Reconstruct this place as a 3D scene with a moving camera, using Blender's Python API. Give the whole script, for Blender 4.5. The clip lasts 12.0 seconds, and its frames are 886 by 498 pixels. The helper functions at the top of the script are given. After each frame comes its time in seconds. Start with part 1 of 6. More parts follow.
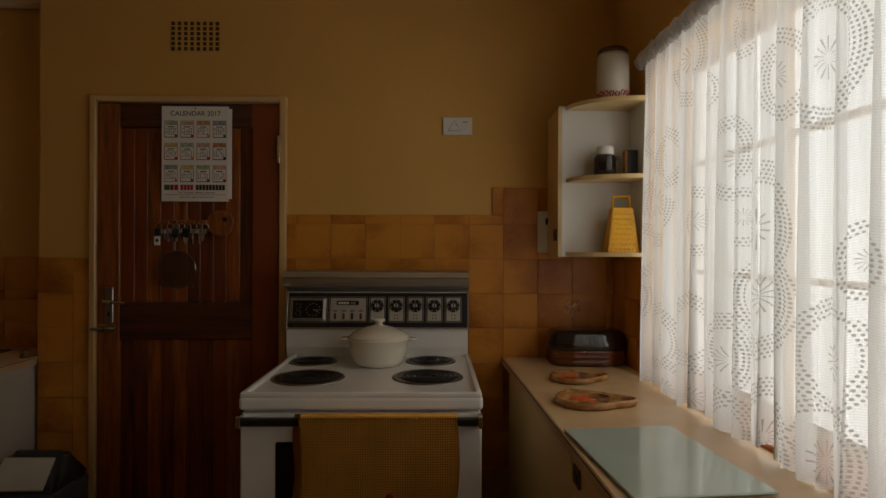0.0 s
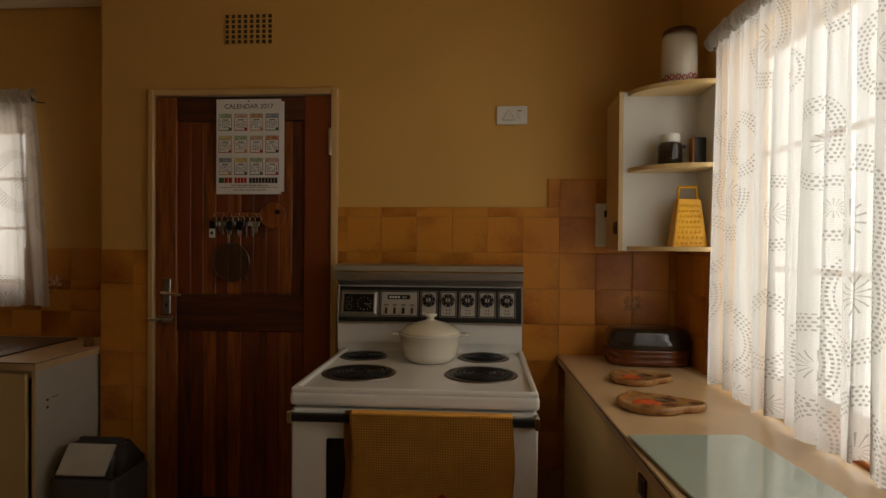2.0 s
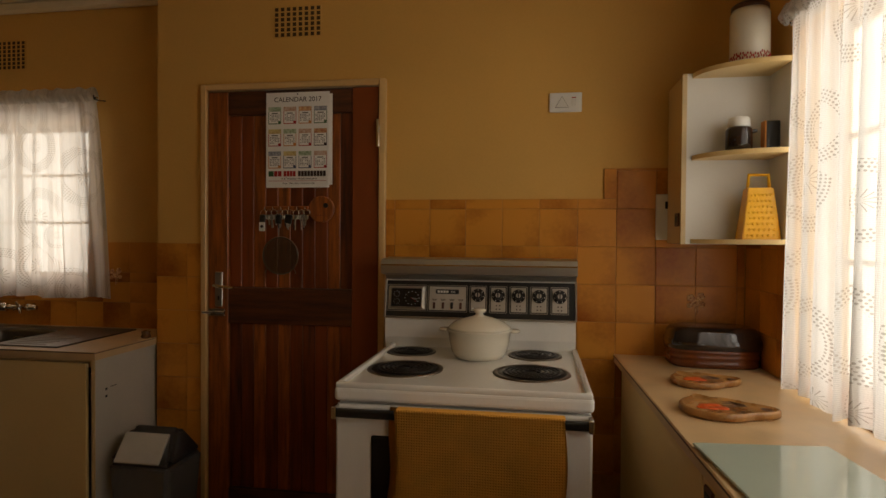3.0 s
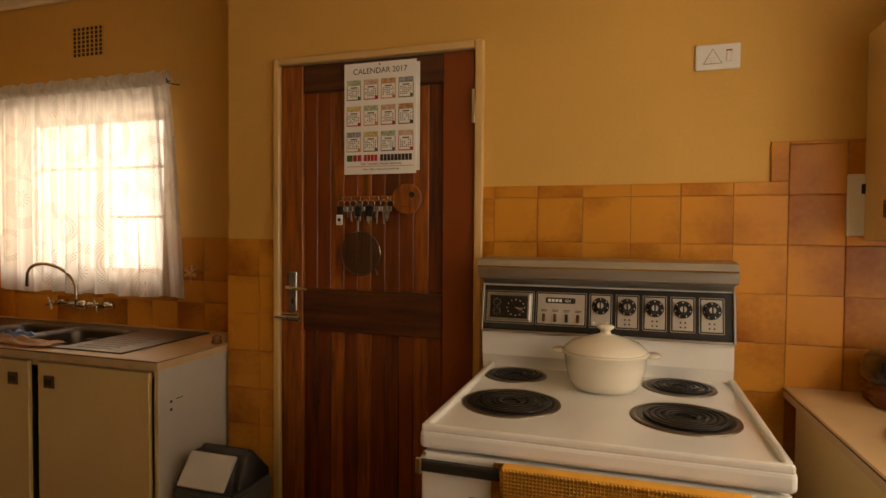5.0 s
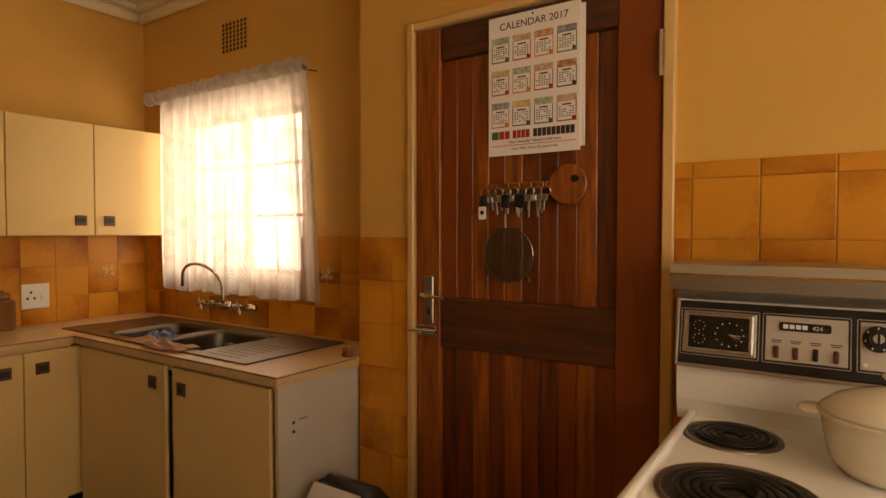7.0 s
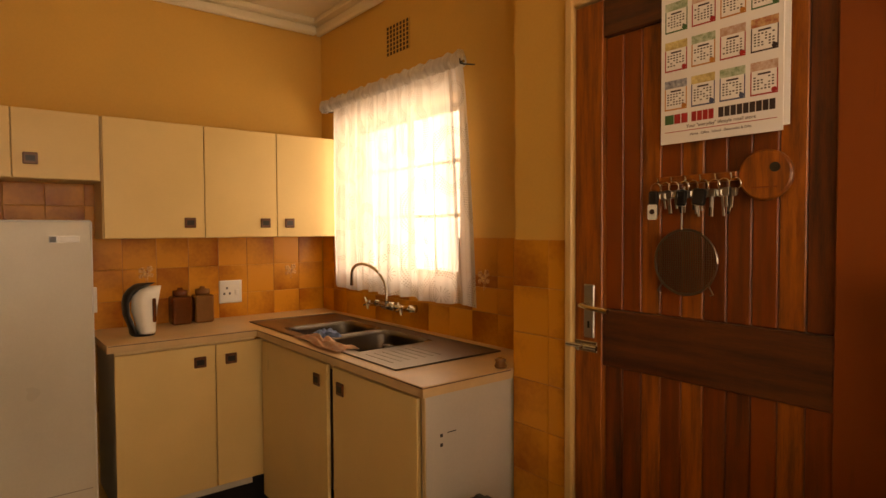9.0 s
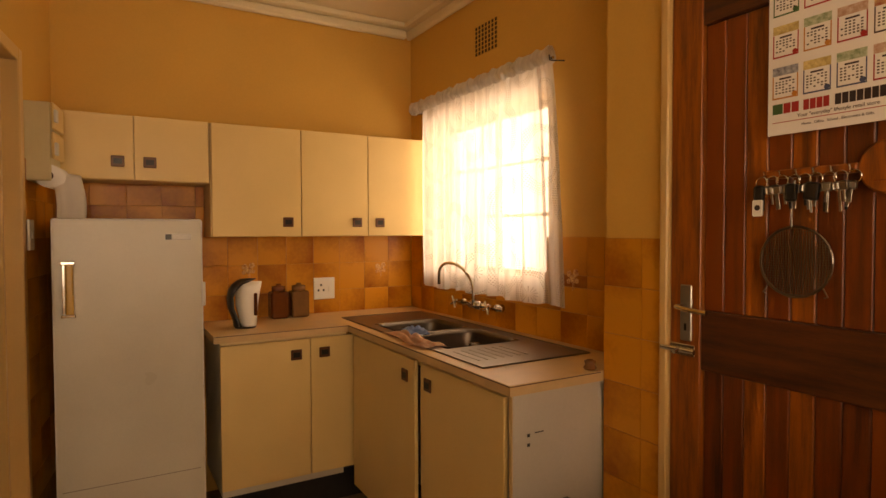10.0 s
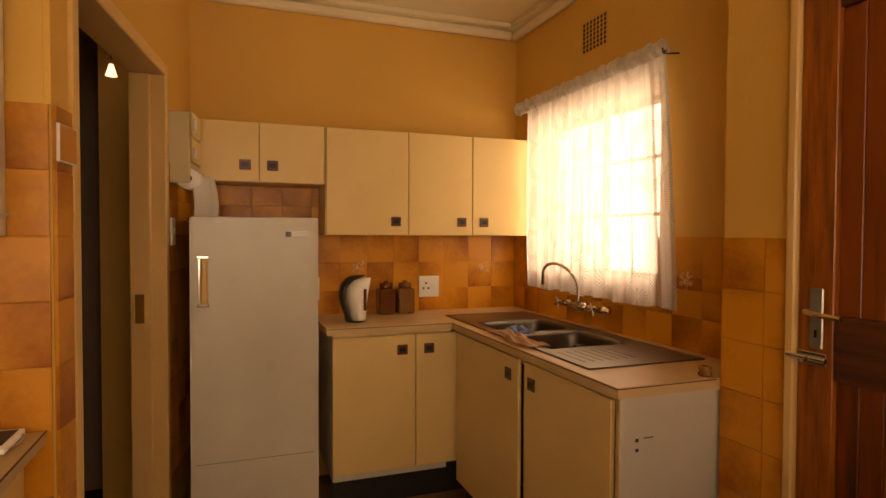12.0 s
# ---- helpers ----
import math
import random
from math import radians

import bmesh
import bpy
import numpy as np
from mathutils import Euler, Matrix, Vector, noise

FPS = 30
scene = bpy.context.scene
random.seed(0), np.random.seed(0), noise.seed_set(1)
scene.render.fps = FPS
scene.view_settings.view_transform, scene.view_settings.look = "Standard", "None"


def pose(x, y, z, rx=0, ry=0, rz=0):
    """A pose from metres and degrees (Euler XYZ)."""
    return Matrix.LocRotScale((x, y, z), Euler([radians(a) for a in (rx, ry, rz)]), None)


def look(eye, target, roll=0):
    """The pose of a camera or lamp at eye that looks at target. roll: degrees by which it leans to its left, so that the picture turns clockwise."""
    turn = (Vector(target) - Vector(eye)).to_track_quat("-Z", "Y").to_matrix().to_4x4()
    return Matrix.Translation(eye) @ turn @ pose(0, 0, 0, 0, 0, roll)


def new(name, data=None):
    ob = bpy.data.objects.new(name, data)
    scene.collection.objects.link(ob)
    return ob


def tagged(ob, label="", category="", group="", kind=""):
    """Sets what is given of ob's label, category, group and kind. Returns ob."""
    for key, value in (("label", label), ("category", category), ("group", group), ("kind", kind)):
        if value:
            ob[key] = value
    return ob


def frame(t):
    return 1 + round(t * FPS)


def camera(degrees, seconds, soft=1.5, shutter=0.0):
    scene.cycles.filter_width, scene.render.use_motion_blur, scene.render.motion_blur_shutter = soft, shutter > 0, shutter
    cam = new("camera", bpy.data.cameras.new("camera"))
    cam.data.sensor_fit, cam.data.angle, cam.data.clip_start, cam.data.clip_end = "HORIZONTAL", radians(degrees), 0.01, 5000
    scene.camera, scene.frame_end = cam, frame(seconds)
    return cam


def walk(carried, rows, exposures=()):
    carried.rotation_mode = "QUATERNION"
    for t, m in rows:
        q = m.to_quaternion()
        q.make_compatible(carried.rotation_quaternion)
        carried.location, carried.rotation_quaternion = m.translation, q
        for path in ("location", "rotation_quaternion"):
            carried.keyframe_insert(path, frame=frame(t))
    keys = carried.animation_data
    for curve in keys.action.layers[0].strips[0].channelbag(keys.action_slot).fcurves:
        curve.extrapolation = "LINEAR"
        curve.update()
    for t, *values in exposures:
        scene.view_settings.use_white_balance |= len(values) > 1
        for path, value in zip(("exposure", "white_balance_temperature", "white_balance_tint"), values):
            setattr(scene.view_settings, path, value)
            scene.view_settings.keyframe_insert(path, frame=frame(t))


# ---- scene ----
cam = camera(74.6, 12.0)
PATH = [
    (0, (-0.009, 0.022, 1.387), (0.021, 2.022, 1.389), 0.2),
    (0.5, (-0.013, 0.044, 1.384), (-0.001, 2.044, 1.381), 0.3),
    (1, (-0.022, 0.052, 1.387), (-0.038, 2.052, 1.379), 0.3),
    (1.5, (-0.023, 0.069, 1.386), (-0.087, 2.068, 1.375), 0.4),
    (2, (-0.026, 0.092, 1.386), (-0.164, 2.087, 1.365), 0.4),
    (2.5, (-0.012, 0.116, 1.383), (-0.246, 2.102, 1.355), 0.4),
    (3, (-0.018, 0.169, 1.371), (-0.337, 2.143, 1.338), 0.4),
    (5, (-0.16, 0.592, 1.377), (-0.775, 2.494, 1.32), 0.4),
    (5.5, (-0.161, 0.726, 1.378), (-0.888, 2.588, 1.314), 0.3),
    (6, (-0.172, 0.821, 1.372), (-1.044, 2.62, 1.309), 0.2),
    (6.5, (-0.245, 0.915, 1.357), (-1.26, 2.638, 1.297), 0.2),
    (6.7, (-0.282, 0.966, 1.359), (-1.337, 2.663, 1.299), 0.1),
    (8.3, (-0.39, 1.198, 1.369), (-1.782, 2.634, 1.315), 0.0),
    (8.5, (-0.39, 1.207, 1.377), (-1.83, 2.593, 1.313), -0.2),
    (9, (-0.381, 1.223, 1.379), (-1.944, 2.47, 1.313), -0.3),
    (9.5, (-0.382, 1.221, 1.373), (-2.037, 2.342, 1.312), -0.3),
    (10, (-0.382, 1.217, 1.367), (-2.111, 2.22, 1.308), -0.2),
    (10.5, (-0.375, 1.225, 1.362), (-2.164, 2.118, 1.306), -0.1),
    (11, (-0.373, 1.224, 1.358), (-2.197, 2.041, 1.306), 0.0),
    (11.5, (-0.372, 1.205, 1.353), (-2.225, 1.957, 1.302), 0.2),
    (12, (-0.371, 1.192, 1.353), (-2.247, 1.884, 1.302), 0.2),
]

EXPOSURES = [(0, -2.50, 6600, 10), (1.5, -2.24, 6800, 10), (2.5, -1.95, 7100, 11), (3.2, -1.71, 7500, 13), (4.8, -1.0, 8700, 16), (6.5, -0.70, 9500, 20), (8.5, -0.52, 11200, 25), (12, -0.50, 12400, 29)]
walk(cam, [(t, look(eye, target, roll)) for t, eye, target, roll in PATH], EXPOSURES)

# ---------------------------------------------------------------- plan (metres)
WEST, EAST, DOOR_Y, SINK_Y, BACK = -3.63, 0.81, 2.65, 2.875, -1.3
CEIL, NICHE_X, PIER_X = 2.63, -1.775, -1.99
TILE = 0.1555

# ---------------------------------------------------------------- light
world = bpy.data.worlds.new("sky")
scene.world = world
world.use_nodes = True
wn = world.node_tree.nodes
sky = wn.new("ShaderNodeTexSky")
sky.sky_type = "NISHITA"
sky.sun_disc = False
SUN_WAY = Vector((-0.30, 0.86, -0.72)).normalized()
sky.sun_elevation = math.asin(-SUN_WAY.z)
sky.sun_rotation = math.atan2(-SUN_WAY.x, -SUN_WAY.y)
world.node_tree.links.new(sky.outputs[0], wn["Background"].inputs[0])
wn["Background"].inputs[1].default_value = 0.10
sun = new("sun", bpy.data.lights.new("sun", "SUN"))
sun.data.energy, sun.data.angle, sun.data.color = 2.2, radians(0.6), (1.0, 0.95, 0.88)
sun.rotation_euler = SUN_WAY.to_track_quat("-Z", "Y").to_euler()


def window_light(name, place, way, sx, sy, watts, color):
    """The sky's light in a window's opening."""
    lamp = new(name, bpy.data.lights.new(name, "AREA"))
    lamp.data.shape, lamp.data.size, lamp.data.size_y = "RECTANGLE", sx, sy
    lamp.data.energy, lamp.data.color = watts, color
    lamp.matrix_world = look(place, Vector(place) + Vector(way))
    return lamp


window_light("sky_light_east", (0.955, 1.03, 1.50), (-1, 0, 0), 2.3, 1.1, 63, (0.98, 0.975, 0.95))
window_light("sky_light_north", (-2.85, 3.02, 1.56), (0, -1, 0), 1.0, 0.8, 18, (1.0, 0.96, 0.90))

# ---------------------------------------------------------------- materials


def material(name, base, rough=0.5, metal=0.0, vary=0.12, scale=6.0, grain=120.0, bump=0.0, stretch=(1, 1, 1), dark=None, spec=0.5, coat=0.0, rand=0.0, bumpscale=None):
    """A surface with variation at two scales: broad patches and fine grain. rand: lightness that differs from object to object."""
    m = bpy.data.materials.new(name)
    m.use_nodes = True
    n, l = m.node_tree.nodes, m.node_tree.links
    b = n["Principled BSDF"]
    b.inputs["Roughness"].default_value, b.inputs["Metallic"].default_value = rough, metal
    b.inputs["Specular IOR Level"].default_value, b.inputs["Coat Weight"].default_value = spec, coat
    co = n.new("ShaderNodeTexCoord")
    mp = n.new("ShaderNodeMapping")
    mp.inputs["Scale"].default_value = stretch
    l.new(co.outputs["Object"], mp.inputs[0])
    info = n.new("ShaderNodeObjectInfo")
    shift = n.new("ShaderNodeVectorMath")
    shift.operation = "ADD"
    sc = n.new("ShaderNodeMath")
    sc.operation = "MULTIPLY"
    sc.inputs[1].default_value = 37.0
    l.new(info.outputs["Random"], sc.inputs[0])
    l.new(mp.outputs[0], shift.inputs[0])
    l.new(sc.outputs[0], shift.inputs[1])
    a = n.new("ShaderNodeTexNoise")
    a.inputs["Scale"].default_value, a.inputs["Detail"].default_value = scale, 4
    g = n.new("ShaderNodeTexNoise")
    g.inputs["Scale"].default_value, g.inputs["Detail"].default_value = grain, 2
    l.new(shift.outputs[0], a.inputs[0])
    l.new(shift.outputs[0], g.inputs[0])
    mixn = n.new("ShaderNodeMath")
    mixn.operation = "MULTIPLY_ADD"
    mixn.inputs[1].default_value = 0.3
    l.new(g.outputs[0], mixn.inputs[0])
    l.new(a.outputs[0], mixn.inputs[2])
    last = mixn
    if rand:
        ra = n.new("ShaderNodeMath")
        ra.operation = "MULTIPLY_ADD"
        ra.inputs[1].default_value = rand
        l.new(info.outputs["Random"], ra.inputs[0])
        l.new(mixn.outputs[0], ra.inputs[2])
        last = ra
    ramp = n.new("ShaderNodeValToRGB")
    lo = dark or tuple(c * (1 - vary) for c in base)
    hi = base if dark else tuple(min(1, c * (1 + vary * 0.6)) for c in base)
    ramp.color_ramp.elements[0].position, ramp.color_ramp.elements[1].position = 0.42, 0.85 + rand
    ramp.color_ramp.elements[0].color, ramp.color_ramp.elements[1].color = (*lo, 1), (*hi, 1)
    l.new(last.outputs[0], ramp.inputs[0])
    l.new(ramp.outputs[0], b.inputs["Base Color"])
    rr = n.new("ShaderNodeMapRange")
    rr.inputs["To Min"].default_value, rr.inputs["To Max"].default_value = max(0.03, rough - 0.09), min(1, rough + 0.09)
    l.new(a.outputs[0], rr.inputs[0])
    l.new(rr.outputs[0], b.inputs["Roughness"])
    if bump:
        bp = n.new("ShaderNodeBump")
        bp.inputs["Strength"].default_value, bp.inputs["Distance"].default_value = bump, 0.004
        l.new((g if bumpscale is None else a).outputs[0], bp.inputs["Height"])
        l.new(bp.outputs[0], b.inputs["Normal"])
    return m


PAINT = material("cream_wall_paint", (0.72, 0.41, 0.105), 0.7, vary=0.07, scale=2.0, grain=90, bump=0.12)
CEILING = material("white_ceiling_paint", (0.82, 0.71, 0.50), 0.8, vary=0.05, scale=2, bump=0.1)
FRAME_PAINT = material("cream_gloss_paint", (0.70, 0.45, 0.19), 0.35, vary=0.06, scale=4, bump=0.05)
TILE_M = material("glazed_brown_tile", (0.66, 0.27, 0.04), 0.34, scale=7, grain=60, dark=(0.34, 0.095, 0.010), rand=0.42, spec=0.3, bump=0.12, bumpscale=1)


def glaze_shading(m, amount):
    """Each tile is glazed darker towards one side, which differs from tile to tile."""
    n, l = m.node_tree.nodes, m.node_tree.links
    ramp = next(k for k in n if k.type == "VALTORGB")
    src = ramp.inputs[0].links[0].from_socket
    co, info, sep = n.new("ShaderNodeTexCoord"), n.new("ShaderNodeObjectInfo"), n.new("ShaderNodeSeparateXYZ")
    l.new(co.outputs["Object"], sep.inputs[0])
    total = src
    for axis, op in ((0, "SINE"), (2, "COSINE")):
        a = n.new("ShaderNodeMath")
        a.operation = "MULTIPLY"
        a.inputs[1].default_value = 53.0
        l.new(info.outputs["Random"], a.inputs[0])
        b = n.new("ShaderNodeMath")
        b.operation = op
        l.new(a.outputs[0], b.inputs[0])
        c = n.new("ShaderNodeMath")
        c.operation = "SUBTRACT"
        c.inputs[1].default_value = 0.078
        l.new(sep.outputs[axis], c.inputs[0])
        d = n.new("ShaderNodeMath")
        d.operation = "MULTIPLY"
        l.new(b.outputs[0], d.inputs[0])
        l.new(c.outputs[0], d.inputs[1])
        e = n.new("ShaderNodeMath")
        e.operation = "MULTIPLY_ADD"
        e.inputs[1].default_value = amount
        l.new(d.outputs[0], e.inputs[0])
        l.new(total, e.inputs[2])
        total = e.outputs[0]
    l.new(total, ramp.inputs[0])


glaze_shading(TILE_M, 3.0)
GROUT = material("beige_grout", (0.50, 0.235, 0.05), 0.9, vary=0.2, scale=20, bump=0.2)
WOOD = material("red_brown_stained_wood", (0.23, 0.048, 0.008), 0.42, scale=5, grain=60, stretch=(9, 9, 0.7), dark=(0.035, 0.011, 0.005), rand=0.5, bump=0.12)
WOOD_RAIL = material("dark_stained_rail_wood", (0.13, 0.036, 0.011), 0.42, scale=5, grain=60, stretch=(0.8, 9, 9), dark=(0.035, 0.012, 0.006), bump=0.12)
LEAF = material("orange_pine", (0.42, 0.115, 0.018), 0.4, scale=6, grain=60, stretch=(9, 9, 0.8), dark=(0.13, 0.036, 0.01), bump=0.1)
CREAM = material("cream_laminate", (0.76, 0.54, 0.24), 0.4, vary=0.06, scale=3, grain=200, bump=0.03)
CREAM_EDGE = material("cream_laminate_edge", (0.68, 0.5, 0.26), 0.5, vary=0.1, scale=8)
GREY_BOARD = material("grey_white_board", (0.57, 0.52, 0.44), 0.5, vary=0.08, scale=4)
TOP = material("speckled_beige_worktop", (0.62, 0.42, 0.22), 0.33, vary=0.14, scale=9, grain=300)
BROWN_LINE = material("brown_worktop_seam", (0.10, 0.045, 0.02), 0.5)
ENAMEL = material("white_stove_enamel", (0.82, 0.80, 0.75), 0.18, vary=0.04, scale=4, coat=0.3)
FRIDGE_M = material("aged_white_fridge_paint", (0.60, 0.555, 0.45), 0.32, vary=0.08, scale=3, grain=150, bump=0.03)
BLACK = material("matt_black_metal", (0.014, 0.013, 0.012), 0.38, vary=0.3, scale=30)
COIL = material("black_heating_coil", (0.018, 0.016, 0.015), 0.33, metal=0.4, vary=0.3, scale=30)
CHROME = material("chrome", (0.72, 0.70, 0.66), 0.14, metal=1, vary=0.06, scale=20)
STEEL = material("brushed_stainless_steel", (0.23, 0.20, 0.17), 0.36, metal=1, vary=0.12, scale=8, grain=200, stretch=(1, 12, 1))
ALU = material("brushed_aluminium_trim", (0.46, 0.44, 0.40), 0.33, metal=0.9, vary=0.08, scale=6, grain=150, stretch=(1, 20, 20))
SILVER = material("silver_panel_face", (0.50, 0.46, 0.40), 0.4, metal=0.35, vary=0.05, scale=10)
GLASS_DARK = material("dark_glass", (0.012, 0.012, 0.012), 0.06, vary=0.1)
CERAMIC = material("cream_glazed_ceramic", (0.77, 0.71, 0.58), 0.16, vary=0.04, scale=6, coat=0.4)
WHITE = material("white_plastic", (0.78, 0.76, 0.70), 0.35, vary=0.04, scale=6)
PAPER = material("white_paper", (0.86, 0.84, 0.80), 0.8, vary=0.03, scale=4)
INK = material("dark_ink", (0.05, 0.03, 0.025), 0.8)
RED_INK = material("red_ink", (0.45, 0.03, 0.025), 0.8)
GREEN_INK = material("green_ink", (0.06, 0.15, 0.05), 0.8)
ORANGE_INK = material("orange_ink", (0.62, 0.25, 0.06), 0.8)
BLUE_INK = material("blue_ink", (0.07, 0.09, 0.16), 0.8)
YELLOW = material("yellow_plastic", (0.92, 0.46, 0.006), 0.35, vary=0.06, scale=10)
TOWEL = material("orange_waffle_cotton", (0.90, 0.42, 0.06), 0.9, vary=0.12, scale=12, grain=300)
# the sink's steel again, its colour darkened for the shade inside the bowls
SHADED_STEEL = material("shaded_bowl_steel", (0.13, 0.115, 0.10), 0.34, metal=1, vary=0.15, scale=12)
PULL = material("brown_pull_plastic", (0.14, 0.05, 0.02), 0.35, vary=0.2, scale=40)
VENT_DARK = material("brown_vent_shadow", (0.09, 0.045, 0.015), 0.9)
BROWN_GLASS = material("dark_brown_gloss", (0.022, 0.012, 0.009), 0.1, vary=0.2, coat=0.4)
AMBER = material("brown_jar_glass", (0.13, 0.034, 0.010), 0.15, vary=0.2, scale=14)
TAUPE = material("taupe_jar_glass", (0.19, 0.085, 0.03), 0.15, vary=0.2, scale=14)
TERRACOTTA = material("painted_brown_stoneware", (0.50, 0.25, 0.075), 0.28, scale=14, dark=(0.24, 0.095, 0.028))
PINK_CLOTH = material("peach_striped_cloth", (0.82, 0.44, 0.28), 0.9, scale=55, dark=(0.86, 0.66, 0.50))
BLUE_CLOTH = material("blue_cloth", (0.26, 0.38, 0.62), 0.9, vary=0.2, scale=20)
GREY_PLASTIC = material("dark_grey_plastic", (0.055, 0.052, 0.05), 0.45, vary=0.15, scale=10)
LIGHT_GREY = material("light_grey_plastic", (0.66, 0.64, 0.60), 0.4, vary=0.06, scale=10)
MID_GREY = material("mid_grey_plastic", (0.13, 0.125, 0.12), 0.45, vary=0.12, scale=10)
FLOOR_M = material("brown_stone_pattern_vinyl", (0.36, 0.20, 0.085), 0.35, scale=5, grain=40, dark=(0.10, 0.05, 0.022), bump=0.1)
PLASTER_OUT = material("white_outside_plaster", (0.78, 0.74, 0.66), 0.9, vary=0.08, scale=3, bump=0.2)
ROOF_M = material("grey_roof_sheet", (0.30, 0.26, 0.22), 0.6, vary=0.15, scale=3)
SAND = material("pale_dry_ground", (0.45, 0.38, 0.28), 0.95, vary=0.2, scale=0.6, bump=0.3)
# hall paint darkened to stand for the lack of light in there
HALL_SHADE = material("shade_darkened_hall_paint", (0.26, 0.18, 0.12), 0.7, vary=0.08, scale=2)
CARPET = material("dark_hall_carpet", (0.03, 0.02, 0.015), 0.95, vary=0.3, scale=30)
FLOWER = material("pale_flower_transfer", (0.86, 0.56, 0.26), 0.5, scale=60, dark=(0.45, 0.14, 0.03))
GREY_STRIPE = material("shelf_edge_strip", (0.30, 0.26, 0.21), 0.5)
KEY_M = material("dull_key_metal", (0.35, 0.32, 0.27), 0.35, metal=1, vary=0.2, scale=30)


def grid_cloth(m, size, strength):
    """Waffle relief woven into a cloth."""
    n, l = m.node_tree.nodes, m.node_tree.links
    b = n["Principled BSDF"]
    co = n.new("ShaderNodeTexCoord")
    heights = []
    for axis in ("X", "Z"):
        w = n.new("ShaderNodeTexWave")
        w.bands_direction = axis
        w.inputs["Scale"].default_value = size
        l.new(co.outputs["Object"], w.inputs[0])
        heights.append(w)
    mul = n.new("ShaderNodeMath")
    mul.operation = "MAXIMUM"
    l.new(heights[0].outputs["Fac"], mul.inputs[0])
    l.new(heights[1].outputs["Fac"], mul.inputs[1])
    bp = n.new("ShaderNodeBump")
    bp.inputs["Strength"].default_value, bp.inputs["Distance"].default_value = strength, 0.004
    l.new(mul.outputs[0], bp.inputs["Height"])
    l.new(bp.outputs[0], b.inputs["Normal"])


grid_cloth(TOWEL, 42, 0.9)


def lace(name, axis, clear):
    """Sheer curtain net with woven rings of dots. axis: the curtain's horizontal axis."""
    m = bpy.data.materials.new(name)
    m.use_nodes = True
    n, l = m.node_tree.nodes, m.node_tree.links
    n.clear()
    out = n.new("ShaderNodeOutputMaterial")

    def math_node(op, a, b=None, c=None):
        k = n.new("ShaderNodeMath")
        k.operation = op
        for i, v in enumerate((a, b, c)):
            if v is None:
                continue
            if isinstance(v, (int, float)):
                k.inputs[i].default_value = v
            else:
                l.new(v, k.inputs[i])
        return k.outputs[0]

    uv = n.new("ShaderNodeUVMap")
    uv.uv_map = "cloth"
    big = n.new("ShaderNodeTexVoronoi")
    big.voronoi_dimensions = "2D"
    big.inputs["Scale"].default_value, big.inputs["Randomness"].default_value = 3.7, 0.8
    l.new(uv.outputs[0], big.inputs["Vector"])
    rel = n.new("ShaderNodeVectorMath")
    rel.operation = "SUBTRACT"
    l.new(uv.outputs[0], rel.inputs[0])
    l.new(big.outputs["Position"], rel.inputs[1])
    xy = n.new("ShaderNodeSeparateXYZ")
    l.new(rel.outputs[0], xy.inputs[0])
    far = n.new("ShaderNodeVectorMath")
    far.operation = "LENGTH"
    l.new(rel.outputs[0], far.inputs[0])
    d = far.outputs["Value"]
    size = n.new("ShaderNodeSeparateColor")
    l.new(big.outputs["Color"], size.inputs[0])
    reach = math_node("MULTIPLY_ADD", size.outputs[0], 0.105, 0.060)
    step = 0.0098
    index = math_node("FLOOR", math_node("DIVIDE", d, step))
    count = math_node("MULTIPLY_ADD", index, 6.0, 4.0)
    turn = math_node("DIVIDE", math_node("ARCTAN2", xy.outputs[1], xy.outputs[0]), 2 * math.pi)
    fr = math_node("SUBTRACT", math_node("FRACT", math_node("DIVIDE", d, step)), 0.5)
    ft = math_node("SUBTRACT", math_node("FRACT", math_node("MULTIPLY", turn, count)), 0.5)
    spot = math_node("LESS_THAN", math_node("ADD", math_node("MULTIPLY", fr, fr), math_node("MULTIPLY", ft, ft)), 0.09)
    rings = math_node("LESS_THAN", d, reach)
    hollow = math_node("MULTIPLY", math_node("GREATER_THAN", d, math_node("MULTIPLY", reach, 0.40)), math_node("LESS_THAN", d, math_node("MULTIPLY", reach, 0.66)))
    rings = math_node("MULTIPLY", rings, math_node("SUBTRACT", 1.0, hollow))
    pattern = math_node("MULTIPLY", rings, spot)
    # a stitched daisy at each centre
    heart = math_node("MULTIPLY", math_node("LESS_THAN", d, math_node("MULTIPLY", reach, 0.30)), math_node("GREATER_THAN", d, math_node("MULTIPLY", reach, 0.08)))
    petal = math_node("ABSOLUTE", math_node("SUBTRACT", math_node("FRACT", math_node("MULTIPLY", turn, 14.0)), 0.5))
    line = math_node("LESS_THAN", petal, 0.10)
    pattern = math_node("MULTIPLY", pattern, math_node("GREATER_THAN", d, math_node("MULTIPLY", reach, 0.40)))
    pattern = math_node("MAXIMUM", pattern, math_node("MULTIPLY", heart, line))
    weave = n.new("ShaderNodeTexNoise")
    weave.inputs["Scale"].default_value = 400
    l.new(uv.outputs[0], weave.inputs["Vector"])
    long = n.new("ShaderNodeMapping")
    long.inputs["Scale"].default_value = (26.0, 0.5, 1.0)
    l.new(uv.outputs[0], long.inputs[0])
    gather = n.new("ShaderNodeTexNoise")
    gather.inputs["Scale"].default_value, gather.inputs["Detail"].default_value = 1.0, 3
    l.new(long.outputs[0], gather.inputs["Vector"])
    thread = n.new("ShaderNodeTexWave")
    thread.bands_direction = "Y"
    thread.inputs["Scale"].default_value, thread.inputs["Distortion"].default_value = 60.0, 2.0
